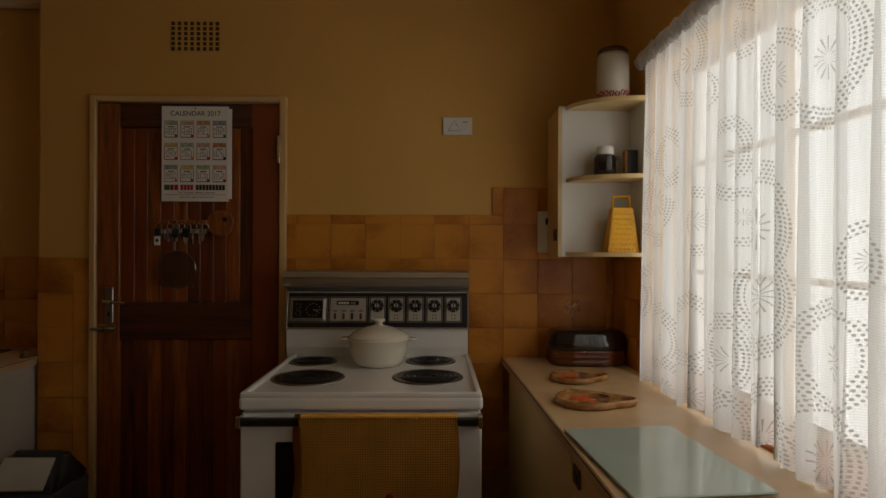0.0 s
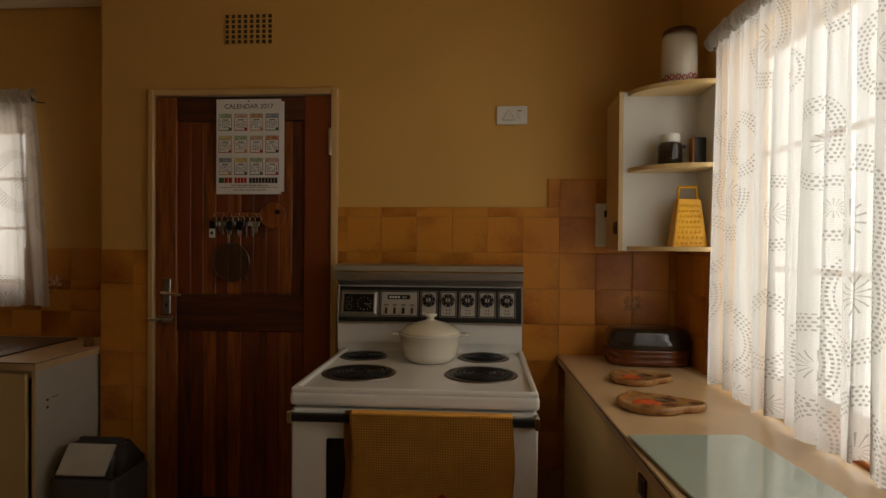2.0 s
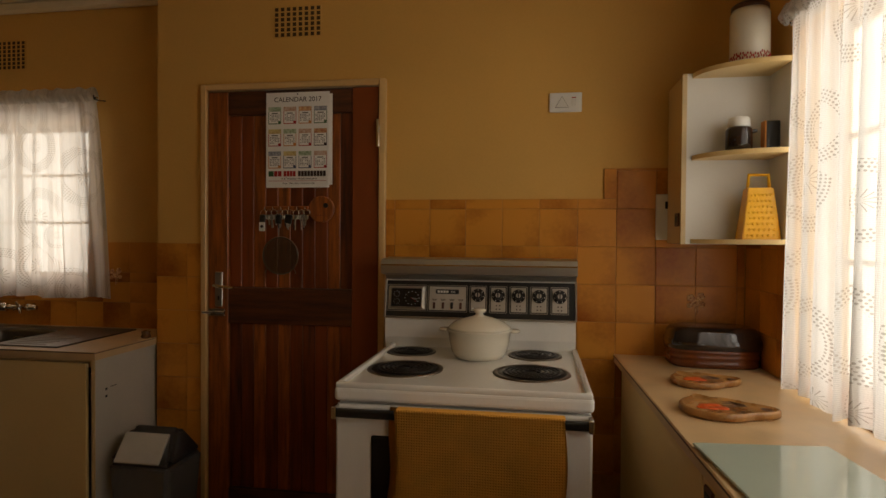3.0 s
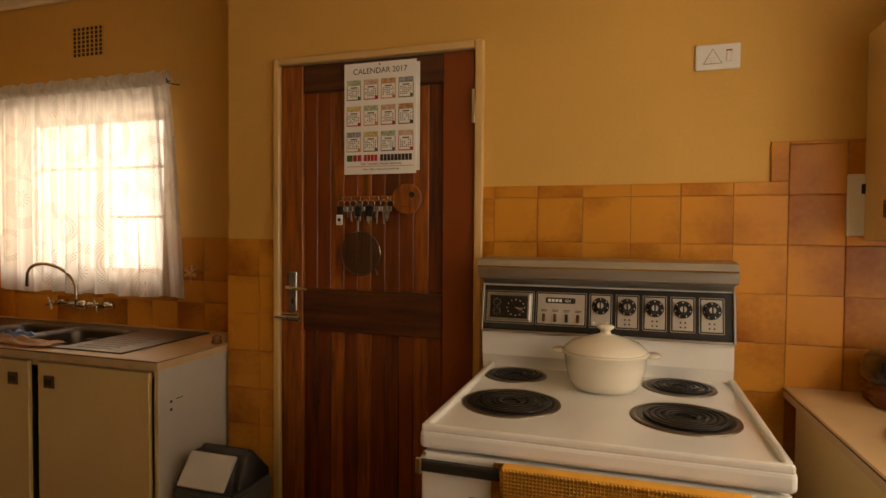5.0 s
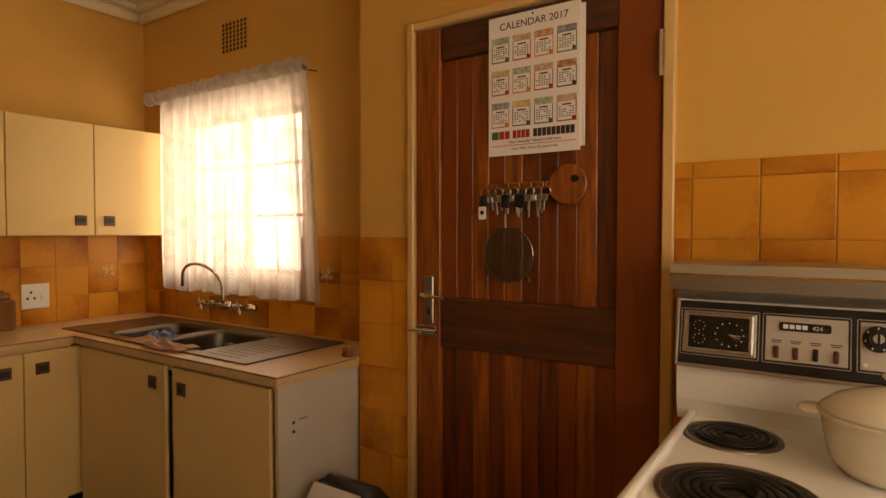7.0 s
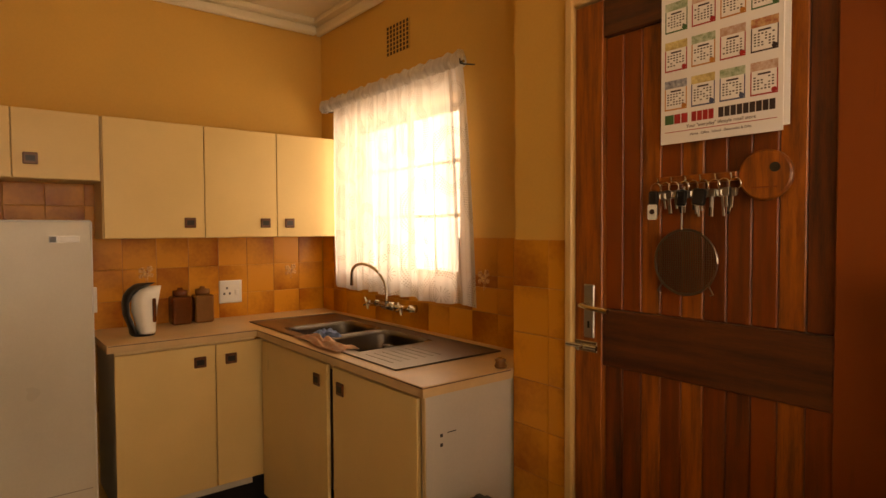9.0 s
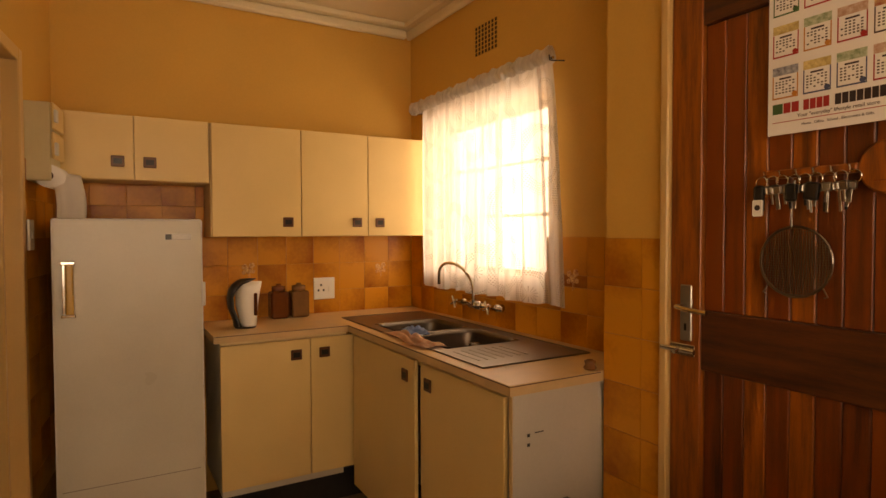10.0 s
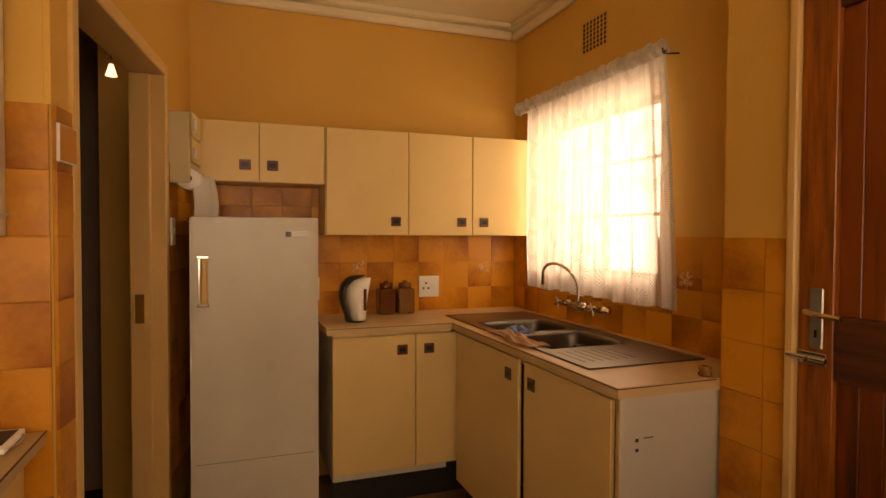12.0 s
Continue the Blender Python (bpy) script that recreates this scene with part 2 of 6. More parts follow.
    l.new(uv.outputs[0], thread.inputs["Vector"])
    dif = n.new("ShaderNodeBsdfDiffuse")
    trl = n.new("ShaderNodeBsdfTranslucent")
    col = n.new("ShaderNodeMixRGB")
    col.inputs[1].default_value, col.inputs[2].default_value = (0.80, 0.79, 0.76, 1), (0.44, 0.42, 0.38, 1)
    l.new(pattern, col.inputs[0])
    l.new(col.outputs[0], dif.inputs[0])
    l.new(col.outputs[0], trl.inputs[0])
    body = n.new("ShaderNodeMixShader")
    body.inputs[0].default_value = 0.62
    l.new(dif.outputs[0], body.inputs[1])
    l.new(trl.outputs[0], body.inputs[2])
    see = n.new("ShaderNodeBsdfTransparent")
    mix = n.new("ShaderNodeMixShader")
    thin = math_node("MULTIPLY_ADD", math_node("SUBTRACT", gather.outputs[0], 0.5), 0.85, clear)
    thin = math_node("MAXIMUM", 0.02, math_node("MULTIPLY_ADD", math_node("SUBTRACT", weave.outputs[0], 0.5), 0.25, thin))
    thin = math_node("MULTIPLY", thin, math_node("MULTIPLY_ADD", thread.outputs["Fac"], 0.3, 0.82))
    fac = math_node("MULTIPLY", thin, math_node("MULTIPLY_ADD", pattern, -0.8, 1.0))
    l.new(fac, mix.inputs[0])
    l.new(body.outputs[0], mix.inputs[1])
    l.new(see.outputs[0], mix.inputs[2])
    l.new(mix.outputs[0], out.inputs[0])
    return m


NET = lace("white_lace_net", "y", 0.24)
NET_SINK = lace("white_lace_net_sink", "x", 0.15)


def clear_glass(name, tint, rough=0.02):
    m = bpy.data.materials.new(name)
    m.use_nodes = True
    b = m.node_tree.nodes["Principled BSDF"]
    b.inputs["Base Color"].default_value = (*tint, 1)
    b.inputs["Roughness"].default_value, b.inputs["Transmission Weight"].default_value, b.inputs["IOR"].default_value = rough, 1.0, 1.45
    return m


PANE = clear_glass("window_glass", (0.97, 0.98, 0.97))
BOARD_GLASS = material("pale_green_frosted_glass", (0.42, 0.50, 0.42), 0.09, vary=0.03, scale=6, coat=0.3)

# ---------------------------------------------------------------- building helpers
ORIGIN = {}


def thing(name, place, label, category, group="", kind="", turn=0.0):
    """An Empty at a thing's base, to hold its parts."""
    ob = tagged(new(name), label, category, group, kind)
    ob.location, ob.rotation_euler = place, (0, 0, turn)
    ob.empty_display_size = 0.05
    ORIGIN[ob.name] = Vector(place)
    return ob


def part(name, bm, mat, parent=None, label="", smooth=False, local=False):
    """Links a bmesh, whose points are world places, as one mesh object under a thing or part."""
    me = bpy.data.meshes.new(name)
    base = ORIGIN.get(parent.name, Vector()) if parent else Vector()
    if parent and not local:
        bmesh.ops.translate(bm, vec=-base, verts=bm.verts)
    if smooth:
        for f in bm.faces:
            f.smooth = True
    bm.to_mesh(me)
    bm.free()
    me.materials.append(mat)
    ob = new(name, me)
    if parent:
        ob.parent = parent
        ORIGIN[ob.name] = base
    else:
        ORIGIN[ob.name] = Vector()
    if label:
        ob["label"] = label
    return ob


def box(x0, x1, y0, y1, z0, z1, bevel=0.0, bm=None, seg=1):
    made = bm is None
    bm = bm or bmesh.new()
    got = bmesh.ops.create_cube(bm, size=1)["verts"]
    bmesh.ops.scale(bm, vec=(abs(x1 - x0), abs(y1 - y0), abs(z1 - z0)), verts=got)
    bmesh.ops.translate(bm, vec=((x0 + x1) / 2, (y0 + y1) / 2, (z0 + z1) / 2), verts=got)
    if bevel:
        edges = list({e for v in got for e in v.link_edges})
        bmesh.ops.bevel(bm, geom=edges, offset=bevel, segments=seg, affect="EDGES", profile=0.5)
    return bm


def lathe(rows, place=(0, 0, 0), steps=32, bm=None, cap=True):
    """A turned body: rows of (radius, height)."""
    bm = bm or bmesh.new()
    rings = []
    for r, z in rows:
        rings.append([bm.verts.new((place[0] + r * math.cos(2 * math.pi * k / steps), place[1] + r * math.sin(2 * math.pi * k / steps), place[2] + z)) for k in range(steps)])
    for a, b in zip(rings, rings[1:]):
        for k in range(steps):
            bm.faces.new((a[k], a[(k + 1) % steps], b[(k + 1) % steps], b[k]))
    if cap:
        bm.faces.new(rings[0][::-1])
        bm.faces.new(rings[-1])
    return bm


def tube(points, r, steps=10, bm=None):
    """A round bar that follows points."""
    bm = bm or bmesh.new()
    pts = [Vector(p) for p in points]
    rings = []
    for i, p in enumerate(pts):
        way = (pts[min(i + 1, len(pts) - 1)] - pts[max(i - 1, 0)]).normalized()
        side = way.orthogonal().normalized() if i == 0 else (last_side - way * last_side.dot(way)).normalized()
        last_side = side
        up = way.cross(side)
        rings.append([bm.verts.new(p + r * (math.cos(2 * math.pi * k / steps) * side + math.sin(2 * math.pi * k / steps) * up)) for k in range(steps)])
    for a, b in zip(rings, rings[1:]):
        for k in range(steps):
            bm.faces.new((a[k], a[(k + 1) % steps], b[(k + 1) % steps], b[k]))
    bm.faces.new(rings[0][::-1])
    bm.faces.new(rings[-1])
    return bm


def ring(place, r, wire, way="y", steps=20, bm=None, sx=1.0):
    pts = []
    for k in range(steps + 1):
        a = 2 * math.pi * k / steps
        u, v = r * sx * math.cos(a), r * math.sin(a)
        pts.append((place[0] + u, place[1], place[2] + v) if way == "y" else (place[0] + u, place[1] + v, place[2]) if way == "z" else (place[0], place[1] + u, place[2] + v))
    return tube(pts, wire, 6, bm)


def disc_y(place, r, depth, steps=28, bm=None):
    """A short cylinder that faces -y; place is the centre of its front."""
    bm = bm or bmesh.new()
    got = bmesh.ops.create_cone(bm, cap_ends=True, segments=steps, radius1=r, radius2=r, depth=depth)["verts"]
    bmesh.ops.rotate(bm, matrix=Matrix.Rotation(radians(90), 3, "X"), verts=got)
    bmesh.ops.translate(bm, vec=(place[0], place[1] + depth / 2, place[2]), verts=got)
    return bm


def letters(text, size, m, mat, parent, name="lettering"):
    """Raised writing in the built-in font, as a mesh at the pose m."""
    cu = bpy.data.curves.new(name, "FONT")
    cu.body, cu.size, cu.align_x, cu.extrude = text, size, "CENTER", 0.0004
    ob = new(name, cu)
    cu.materials.append(mat)
    if parent:
        m = Matrix.Translation(-ORIGIN[parent.name]) @ m
        ob.parent = parent
    ob.matrix_basis = m
    return ob


def wall(name, boxes, mat, label):
    bm = bmesh.new()
    for b in boxes:
        box(*b, bm=bm)
    return tagged(part(name, bm, mat), label, "wall", kind="structure")


# ---------------------------------------------------------------- structure
floor = tagged(part("floor", box(WEST - 0.2, EAST + 0.2, BACK - 0.2, 3.1, -0.1, 0), FLOOR_M), "brown stone-patterned vinyl kitchen floor", "floor", kind="structure")
ceiling = tagged(part("ceiling", box(WEST - 0.2, EAST + 0.2, BACK - 0.2, 3.1, CEIL, CEIL + 0.15), CEILING), "white painted kitchen ceiling", "ceiling", kind="structure")
DL, DR, DT = -1.545, -0.672, 2.07
wall_door = wall("wall_door", [(NICHE_X, DL, DOOR_Y, 3.1, 0, CEIL), (DR, EAST + 0.2, DOOR_Y, 3.1, 0, CEIL), (DL, DR, DOOR_Y, 3.1, DT, CEIL)], PAINT, "cream painted wall round the back door")
SX0, SX1, SZ0, SZ1 = -3.42, -2.33, 1.16, 1.98
wall_sink = wall("wall_sink", [(WEST - 0.2, SX0, SINK_Y, 3.1, 0, CEIL), (SX1, NICHE_X, SINK_Y, 3.1, 0, CEIL), (SX0, SX1, SINK_Y, 3.1, 0, SZ0), (SX0, SX1, SINK_Y, 3.1, SZ1, CEIL)], PAINT, "cream painted wall above the sink")
wall_west = wall("wall_west", [(WEST - 0.2, WEST, 0.6, SINK_Y, 0, CEIL)], PAINT, "cream painted wall behind the cupboards")
EY0, EY1, EZ0, EZ1 = -0.15, 2.21, 0.915, 2.06
wall_east = wall("wall_east", [(EAST, EAST + 0.2, BACK, EY0, 0, CEIL), (EAST, EAST + 0.2, EY1, DOOR_Y, 0, CEIL), (EAST, EAST + 0.2, EY0, EY1, 0, EZ0), (EAST, EAST + 0.2, EY0, EY1, EZ1, CEIL)], PAINT, "cream painted wall with the wide window")
wall_back = wall("wall_back", [(PIER_X - 0.15, EAST + 0.2, BACK - 0.2, BACK, 0, CEIL)], PAINT, "plain cream painted wall")
wall_pier = wall("wall_pier", [(PIER_X - 0.15, PIER_X, BACK, 0.785, 0, CEIL)], PAINT, "cream painted wall above the side counter")

# the passage wall runs a little out of square; its parts use its own axes (u along the wall, v into the room)
SKEW = math.atan2(0.222, 1.73)
P0 = Vector((PIER_X, 0.80, 0))
south = tagged(new("wall_passage"), "cream painted wall with the open passage doorway", "wall", kind="structure")
south.location, south.rotation_euler = P0, (0, 0, math.pi - SKEW)
ORIGIN[south.name] = Vector()
# in this frame x runs west, y runs south (out of the room)
PU0, PU1, PH = 0.10, 1.13, 2.06
bm = bmesh.new()
for b in ((0.0, PU0, 0, 0.115, 0, CEIL), (PU1, 1.95, 0, 0.115, 0, CEIL), (PU0, PU1, 0, 0.115, PH, CEIL)):
    box(*b, bm=bm)
part("wall_face", bm, PAINT, south, local=True)
bm = bmesh.new()
box(PU0, PU0 + 0.045, -0.012, 0.125, 0, PH, 0.004, bm)
box(PU1 - 0.05, PU1, -0.012, 0.125, 0, PH, 0.004, bm)
box(PU0 + 0.045, PU1 - 0.05, -0.012, 0.125, PH - 0.05, PH, 0.004, bm)
box(PU1 - 0.075, PU1 - 0.0505, 0.045, 0.125, 0, PH - 0.051, 0.003, bm)
part("door_frame", bm, FRAME_PAINT, south, "cream glossy steel door frame", local=True)
bm = box(PU1 - 0.0795, PU1 - 0.0755, 0.07, 0.105, 0.98, 1.1, 0.001)
part("strike_plate", bm, CHROME, south, "steel lock strike plate", local=True)

# hall beyond the doorway; its dimness is put into the wall and ceiling colour
wall("wall_hall", [(WEST - 0.2, -1.2, -1.4, -1.3, 0, CEIL), (WEST - 0.3, WEST - 0.2, -1.4, 0.9, 0, CEIL)], HALL_SHADE, "hall wall beyond the doorway, coloured dark for its shade")
tagged(part("hall_ceiling", box(WEST - 0.2, PIER_X - 0.15, -1.3, 1.2, CEIL - 0.01, CEIL - 0.002), HALL_SHADE), "hall ceiling, coloured dark for its shade", "ceiling", kind="structure")
tagged(part("hall_carpet", box(WEST - 0.2, PIER_X - 0.16, -1.3, 0.62, 0.001, 0.008), CARPET), "dark carpet on the hall floor", "carpet", kind="structure")
hall_door = thing("hall_door", (-3.2, -1.29, 0), "white painted panel door closed in the dim hall", "door")
part("door_leaf", box(-3.55, -2.80, -1.3, -1.26, 0.02, 2.02, 0.004), FRAME_PAINT, hall_door)
for z0, z1 in ((0.15, 0.85), (1.05, 1.85)):
    part("panel", box(-3.45, -2.9, -1.262, -1.25, z0, z1, 0.006), FRAME_PAINT, hall_door)
part("handle", tube([(-2.88, -1.25, 1.02), (-2.88, -1.2, 1.02), (-2.99, -1.2, 1.02)], 0.008), CHROME, hall_door)

# cornice
bm = bmesh.new()
for x0, x1, y0, y1 in ((WEST, NICHE_X, SINK_Y - 0.075, SINK_Y), (NICHE_X, EAST, DOOR_Y - 0.075, DOOR_Y), (WEST, WEST + 0.075, 0.95, SINK_Y - 0.076), (EAST - 0.075, EAST, BACK, DOOR_Y - 0.076), (PIER_X, EAST - 0.076, BACK, BACK + 0.075)):
    box(x0, x1, y0, y1, CEIL - 0.03, CEIL - 0.001, 0.004, bm)
    alongx = (x1 - x0) > (y1 - y0)
    inset = 0.035
    if alongx:
        wy0, wy1 = (y0 + inset, y1) if y1 > 1 else (y0, y1 - inset)
        box(x0, x1, wy0, wy1, CEIL - 0.085, CEIL - 0.0305, 0.012, bm)
    else:
        wx0, wx1 = (x0, x1 - inset) if x0 < 0 else (x0 + inset, x1)
        box(wx0, wx1, y0, y1 + 0.034, CEIL - 0.085, CEIL - 0.0305, 0.012, bm)
tagged(part("cornice", bm, CEILING), "white moulded plaster cornice along the ceiling", "cornice", kind="structure")


def vent(cx, z0, wy, w, h, cols, rows, parent):
    """A pierced air brick in a wall that faces -y."""
    v = thing("air_vent", (cx, wy, z0), "cream pierced wall air vent with square holes", "vent")
    part("plate", box(cx - w / 2, cx + w / 2, wy - 0.004, wy, z0, z0 + h, 0.001), PAINT, v)
    for i in range(cols):
        for j in range(rows):
            x, z = cx - w / 2 + w * (i + 0.5) / cols, z0 + h * (j + 0.5) / rows
            part("hole", box(x - 0.0078, x + 0.0078, wy - 0.0056, wy - 0.0042, z - 0.0078, z + 0.0078), VENT_DARK, v)


vent(-1.084, 2.272, DOOR_Y, 0.225, 0.136, 8, 6, wall_door)
vent(-2.80, 2.258, SINK_Y, 0.20, 0.15, 7, 7, wall_sink)

# ---------------------------------------------------------------- windows
window_1 = tagged(new("window_1"), "wide white steel-framed kitchen window over the counter", "window", kind="structure")
ORIGIN[window_1.name] = Vector()
bm = bmesh.new()
for y in (EY0, 0.42, 1.0, 1.56, EY1 - 0.035):
    box(EAST + 0.12, EAST + 0.155, y, y + 0.024, EZ0, EZ1, 0.003, bm)
part("window_frame", bm, FRAME_PAINT, window_1)
bm = bmesh.new()
for z in (EZ0, 1.30, 1.69, EZ1 - 0.035):
    for a, b in ((EY0 + 0.0355, 0.4195), (0.4555, 0.9995), (1.0355, 1.5595), (1.5955, EY1 - 0.0355)):
        box(EAST + 0.126, EAST + 0.149, a, b, z, z + 0.018, 0.003, bm)
part("glazing_bar", bm, FRAME_PAINT, window_1)
pane = part("pane", box(EAST + 0.135, EAST + 0.139, EY0, EY1, EZ0, EZ1), PANE, window_1)
pane.visible_shadow = False
part("window_sill", box(EAST - 0.01, EAST + 0.119, EY0, EY1, EZ0 - 0.02, EZ0 + 0.002, 0.004), TILE_M, window_1)
window_2 = tagged(new("window_2"), "white steel-framed window above the sink", "window", kind="structure")
ORIGIN[window_2.name] = Vector()
bm = bmesh.new()
for x in (SX0, -2.9, SX1 - 0.035):
    box(x, x + 0.035, SINK_Y + 0.12, SINK_Y + 0.155, SZ0, SZ1, 0.003, bm)
part("window_frame", bm, FRAME_PAINT, window_2)
bm = bmesh.new()
for z in (SZ0, 1.44, 1.7, SZ1 - 0.035):
    for a, b in ((SX0 + 0.0355, -2.9005), (-2.8645, SX1 - 0.0355)):
        box(a, b, SINK_Y + 0.126, SINK_Y + 0.149, z, z + 0.016, 0.003, bm)
part("glazing_bar", bm, FRAME_PAINT, window_2)
pane = part("pane", box(SX0, SX1, SINK_Y + 0.135, SINK_Y + 0.139, SZ0, SZ1), PANE, window_2)
pane.visible_shadow = False
part("window_sill", box(SX0, SX1, SINK_Y - 0.01, SINK_Y + 0.119, SZ0 - 0.02, SZ0 + 0.002, 0.004), TILE_M, window_2)

# outside: ground to the horizon and the neighbour's house
tagged(part("ground", box(-400, 400, -400, 400, -0.35, -0.25), SAND), "pale dry ground outside", "ground", kind="structure")
house = thing("neighbour_house", (-4, 8, -0.25), "white plastered house with grey sheet roof outside", "house")
part("wall", box(-9, 2, 7.0, 11, -0.25, 2.4), PLASTER_OUT, house)
part("roof", box(-9.4, 2.4, 6.6, 11.4, 2.4, 2.65, 0.03), ROOF_M, house)


def curtain(name, horizontal, a0, a1, off, z0, z1, folds, depth, mat, label, seed, head=(0.02, 0.02), flare=0.0):
    """Gathered net hung from a rod; off is the place across the window."""
    rnd = random.Random(seed)
    th = thing(name, ((a0 + a1) / 2, off, z0) if horizontal == "x" else (off, (a0 + a1) / 2, z0), label, "curtain")
    n, rows = int((a1 - a0) * 150), 44
    ph = [rnd.uniform(0, 6.28) for _ in range(6)]
    bm = bmesh.new()
    layer = bm.loops.layers.uv.new("cloth")
    grid = []
    for j in range(rows + 1):
        f = j / rows
        z = z0 + (z1 - z0) * f
        line = []
        for i in range(n + 1):
            a = a0 + (a1 - a0) * i / n
            s = a * folds * 2 * math.pi
            amp = depth * (0.35 + 0.65 * (1 - f) ** 0.6)
            w = math.sin(s + 1.2 * math.sin(a * 7 + ph[0]) + 0.5 * math.sin(f * 3 + ph[1])) + 0.45 * math.sin(1.83 * s + ph[2] + 0.6 * f) + 0.25 * math.sin(3.7 * s + ph[3])
            d = off - amp * 0.55 * w
            aa = a + 0.014 * math.sin(1.3 * s + ph[4]) * (1 - f) + flare * (1 - f) ** 0.7 * max(0.0, (i / n - 0.7) / 0.3)
            zz = z + (0.012 * math.sin(a * 19 + ph[5]) + 0.008 * math.sin(a * 43)) * (1 - f) * (0.35 if horizontal == "x" else 1.0)
            line.append((bm.verts.new((aa, d, zz) if horizontal == "x" else (d, aa, zz)), (a * 1.3, z)))
        grid.append(line)
    for j in range(rows):
        for i in range(n):
            q = (grid[j][i], grid[j][i + 1], grid[j + 1][i + 1], grid[j + 1][i])
            face = bm.faces.new([v for v, _ in q])
            for loop, (_, uvp) in zip(face.loops, q):
                loop[layer].uv = uvp
    part("net", bm, mat, th, smooth=True)
    # ruffled heading above the rod
    bm = bmesh.new()
    layer = bm.loops.layers.uv.new("cloth")
    n = int((a1 - a0) * 220)
    for side in (-1, 1):
        grid = []
        for j in range(9):
            f = j / 8
            line = []
            for i in range(n + 1):
                a = a0 - head[0] + (a1 - a0 + head[0] + head[1]) * i / n
                s = a * 150
                w = math.sin(s + 2 * math.sin(a * 23)) * 0.6 + math.sin(1.7 * s + 3 * f) * 0.5
                d = off + side * (0.008 + 0.016 * math.sin(math.pi * f)) + 0.011 * w * math.sin(math.pi * min(1, f * 1.4 + 0.15))
                z = z1 - 0.02 + 0.07 * f + 0.004 * math.sin(a * 61 + side) * f + 0.003 * math.sin(a * 97)
                line.append((bm.verts.new((a, d, z) if horizontal == "x" else (d, a, z)), (a * 2, z)))
            grid.append(line)
        for j in range(8):
            for i in range(n):
                q = (grid[j][i], grid[j][i + 1], grid[j + 1][i + 1], grid[j + 1][i])
                face = bm.faces.new([v for v, _ in q])
                for loop, (_, uvp) in zip(face.loops, q):
                    loop[layer].uv = uvp
    part("ruffle", bm, mat, th, "gathered frill heading", smooth=True)
    e0, e1 = a0 - head[0] - 0.02, a1 + head[1] + 0.015
    part("rod", tube([(e0, off, z1), (e1, off, z1)] if horizontal == "x" else [(off, e0, z1), (off, e1, z1)], 0.006), CHROME, th)
    for e in (e0 + 0.012, e1 - 0.012):
        back = SINK_Y if horizontal == "x" else EAST
        part("hook", tube([(e, off - 0.012, z1 + 0.012), (e, off - 0.008, z1 - 0.009), (e, off + 0.01, z1 - 0.008), (e, back, z1)] if horizontal == "x" else [(off - 0.012, e, z1 + 0.012), (off - 0.008, e, z1 - 0.009), (off + 0.01, e, z1 - 0.008), (back, e, z1)], 0.003, 6), BLACK, th)
    return th


curtain("lace_curtain", "y", -0.5, 2.185, 0.774, 0.912, 2.085, 11, 0.034, NET, "white lace net curtain with ring pattern over the counter", 3)
curtain("lace_curtain", "x", -3.345, -2.235, SINK_Y - 0.07, 1.06, 2.075, 9, 0.026, NET_SINK, "white lace net curtain above the sink", 8, (0.13, 0.0), 0.09)


# ---------------------------------------------------------------- back door
door_1 = thing("door_1", (-1.11, DOOR_Y + 0.02, 0), "red-brown stained boarded wooden back door, closed", "door", kind="structure")
bm = bmesh.new()
box(DL, -1.517, DOOR_Y - 0.022, DOOR_Y + 0.09, 0, DT, 0.004, bm)
box(-0.703, DR, DOOR_Y - 0.022, DOOR_Y + 0.09, 0, DT, 0.004, bm)
box(-1.5165, -0.7035, DOOR_Y - 0.022, DOOR_Y + 0.09, 2.042, DT, 0.004, bm)
part("door_frame", bm, FRAME_PAINT, door_1, "cream painted steel door frame")
x0, x1 = -1.514, -0.706
FY = DOOR_Y - 0.008
part("stile", box(x0, x0 + 0.098, FY, FY + 0.042, 0.015, 2.038, 0.003), LEAF, door_1)
part("stile", box(x1 - 0.12, x1, FY, FY + 0.042, 0.015, 2.038, 0.003), WOOD, door_1)
for z0, z1 in ((1.93, 2.037), (0.98, 1.145), (0.016, 0.22)):
    part("rail", box(x0 + 0.0985, x1 - 0.1205, FY + 0.001, FY + 0.041, z0, z1, 0.003), WOOD_RAIL, door_1)
nplank = 10
px0, px1 = x0 + 0.0985, x1 - 0.1205
for lo, hi in ((1.1455, 1.9295), (0.2205, 0.9795)):
    for i in range(nplank):
        a = px0 + (px1 - px0) * i / nplank
        b = px0 + (px1 - px0) * (i + 1) / nplank
        part("plank", box(a + 0.0008, b - 0.0008, FY + 0.016, FY + 0.034, lo, hi, 0.0028), LEAF if i in (2, 4, 8) else WOOD, door_1)
part("hinge", tube([(-0.704, FY - 0.020, 1.77), (-0.704, FY - 0.020, 1.89)], 0.008), CHROME, door_1, "steel butt hinge")
part("hinge", tube([(-0.704, FY - 0.020, 0.25), (-0.704, FY - 0.020, 0.37)], 0.008), CHROME, door_1, "steel butt hinge")
hp = part("lock_plate", box(-1.478, -1.440, FY - 0.006, FY, 1.055, 1.215, 0.003), ALU, door_1, "worn chrome lever lock plate")
part("lever", tube([(-1.459, FY - 0.005, 1.155), (-1.459, FY - 0.045, 1.155), (-1.43, FY - 0.05, 1.152), (-1.365, FY - 0.045, 1.147)], 0.007), CHROME, hp)
part("keyhole", box(-1.4625, -1.4555, FY - 0.0075, FY - 0.0055, 1.085, 1.105), BLACK, hp)
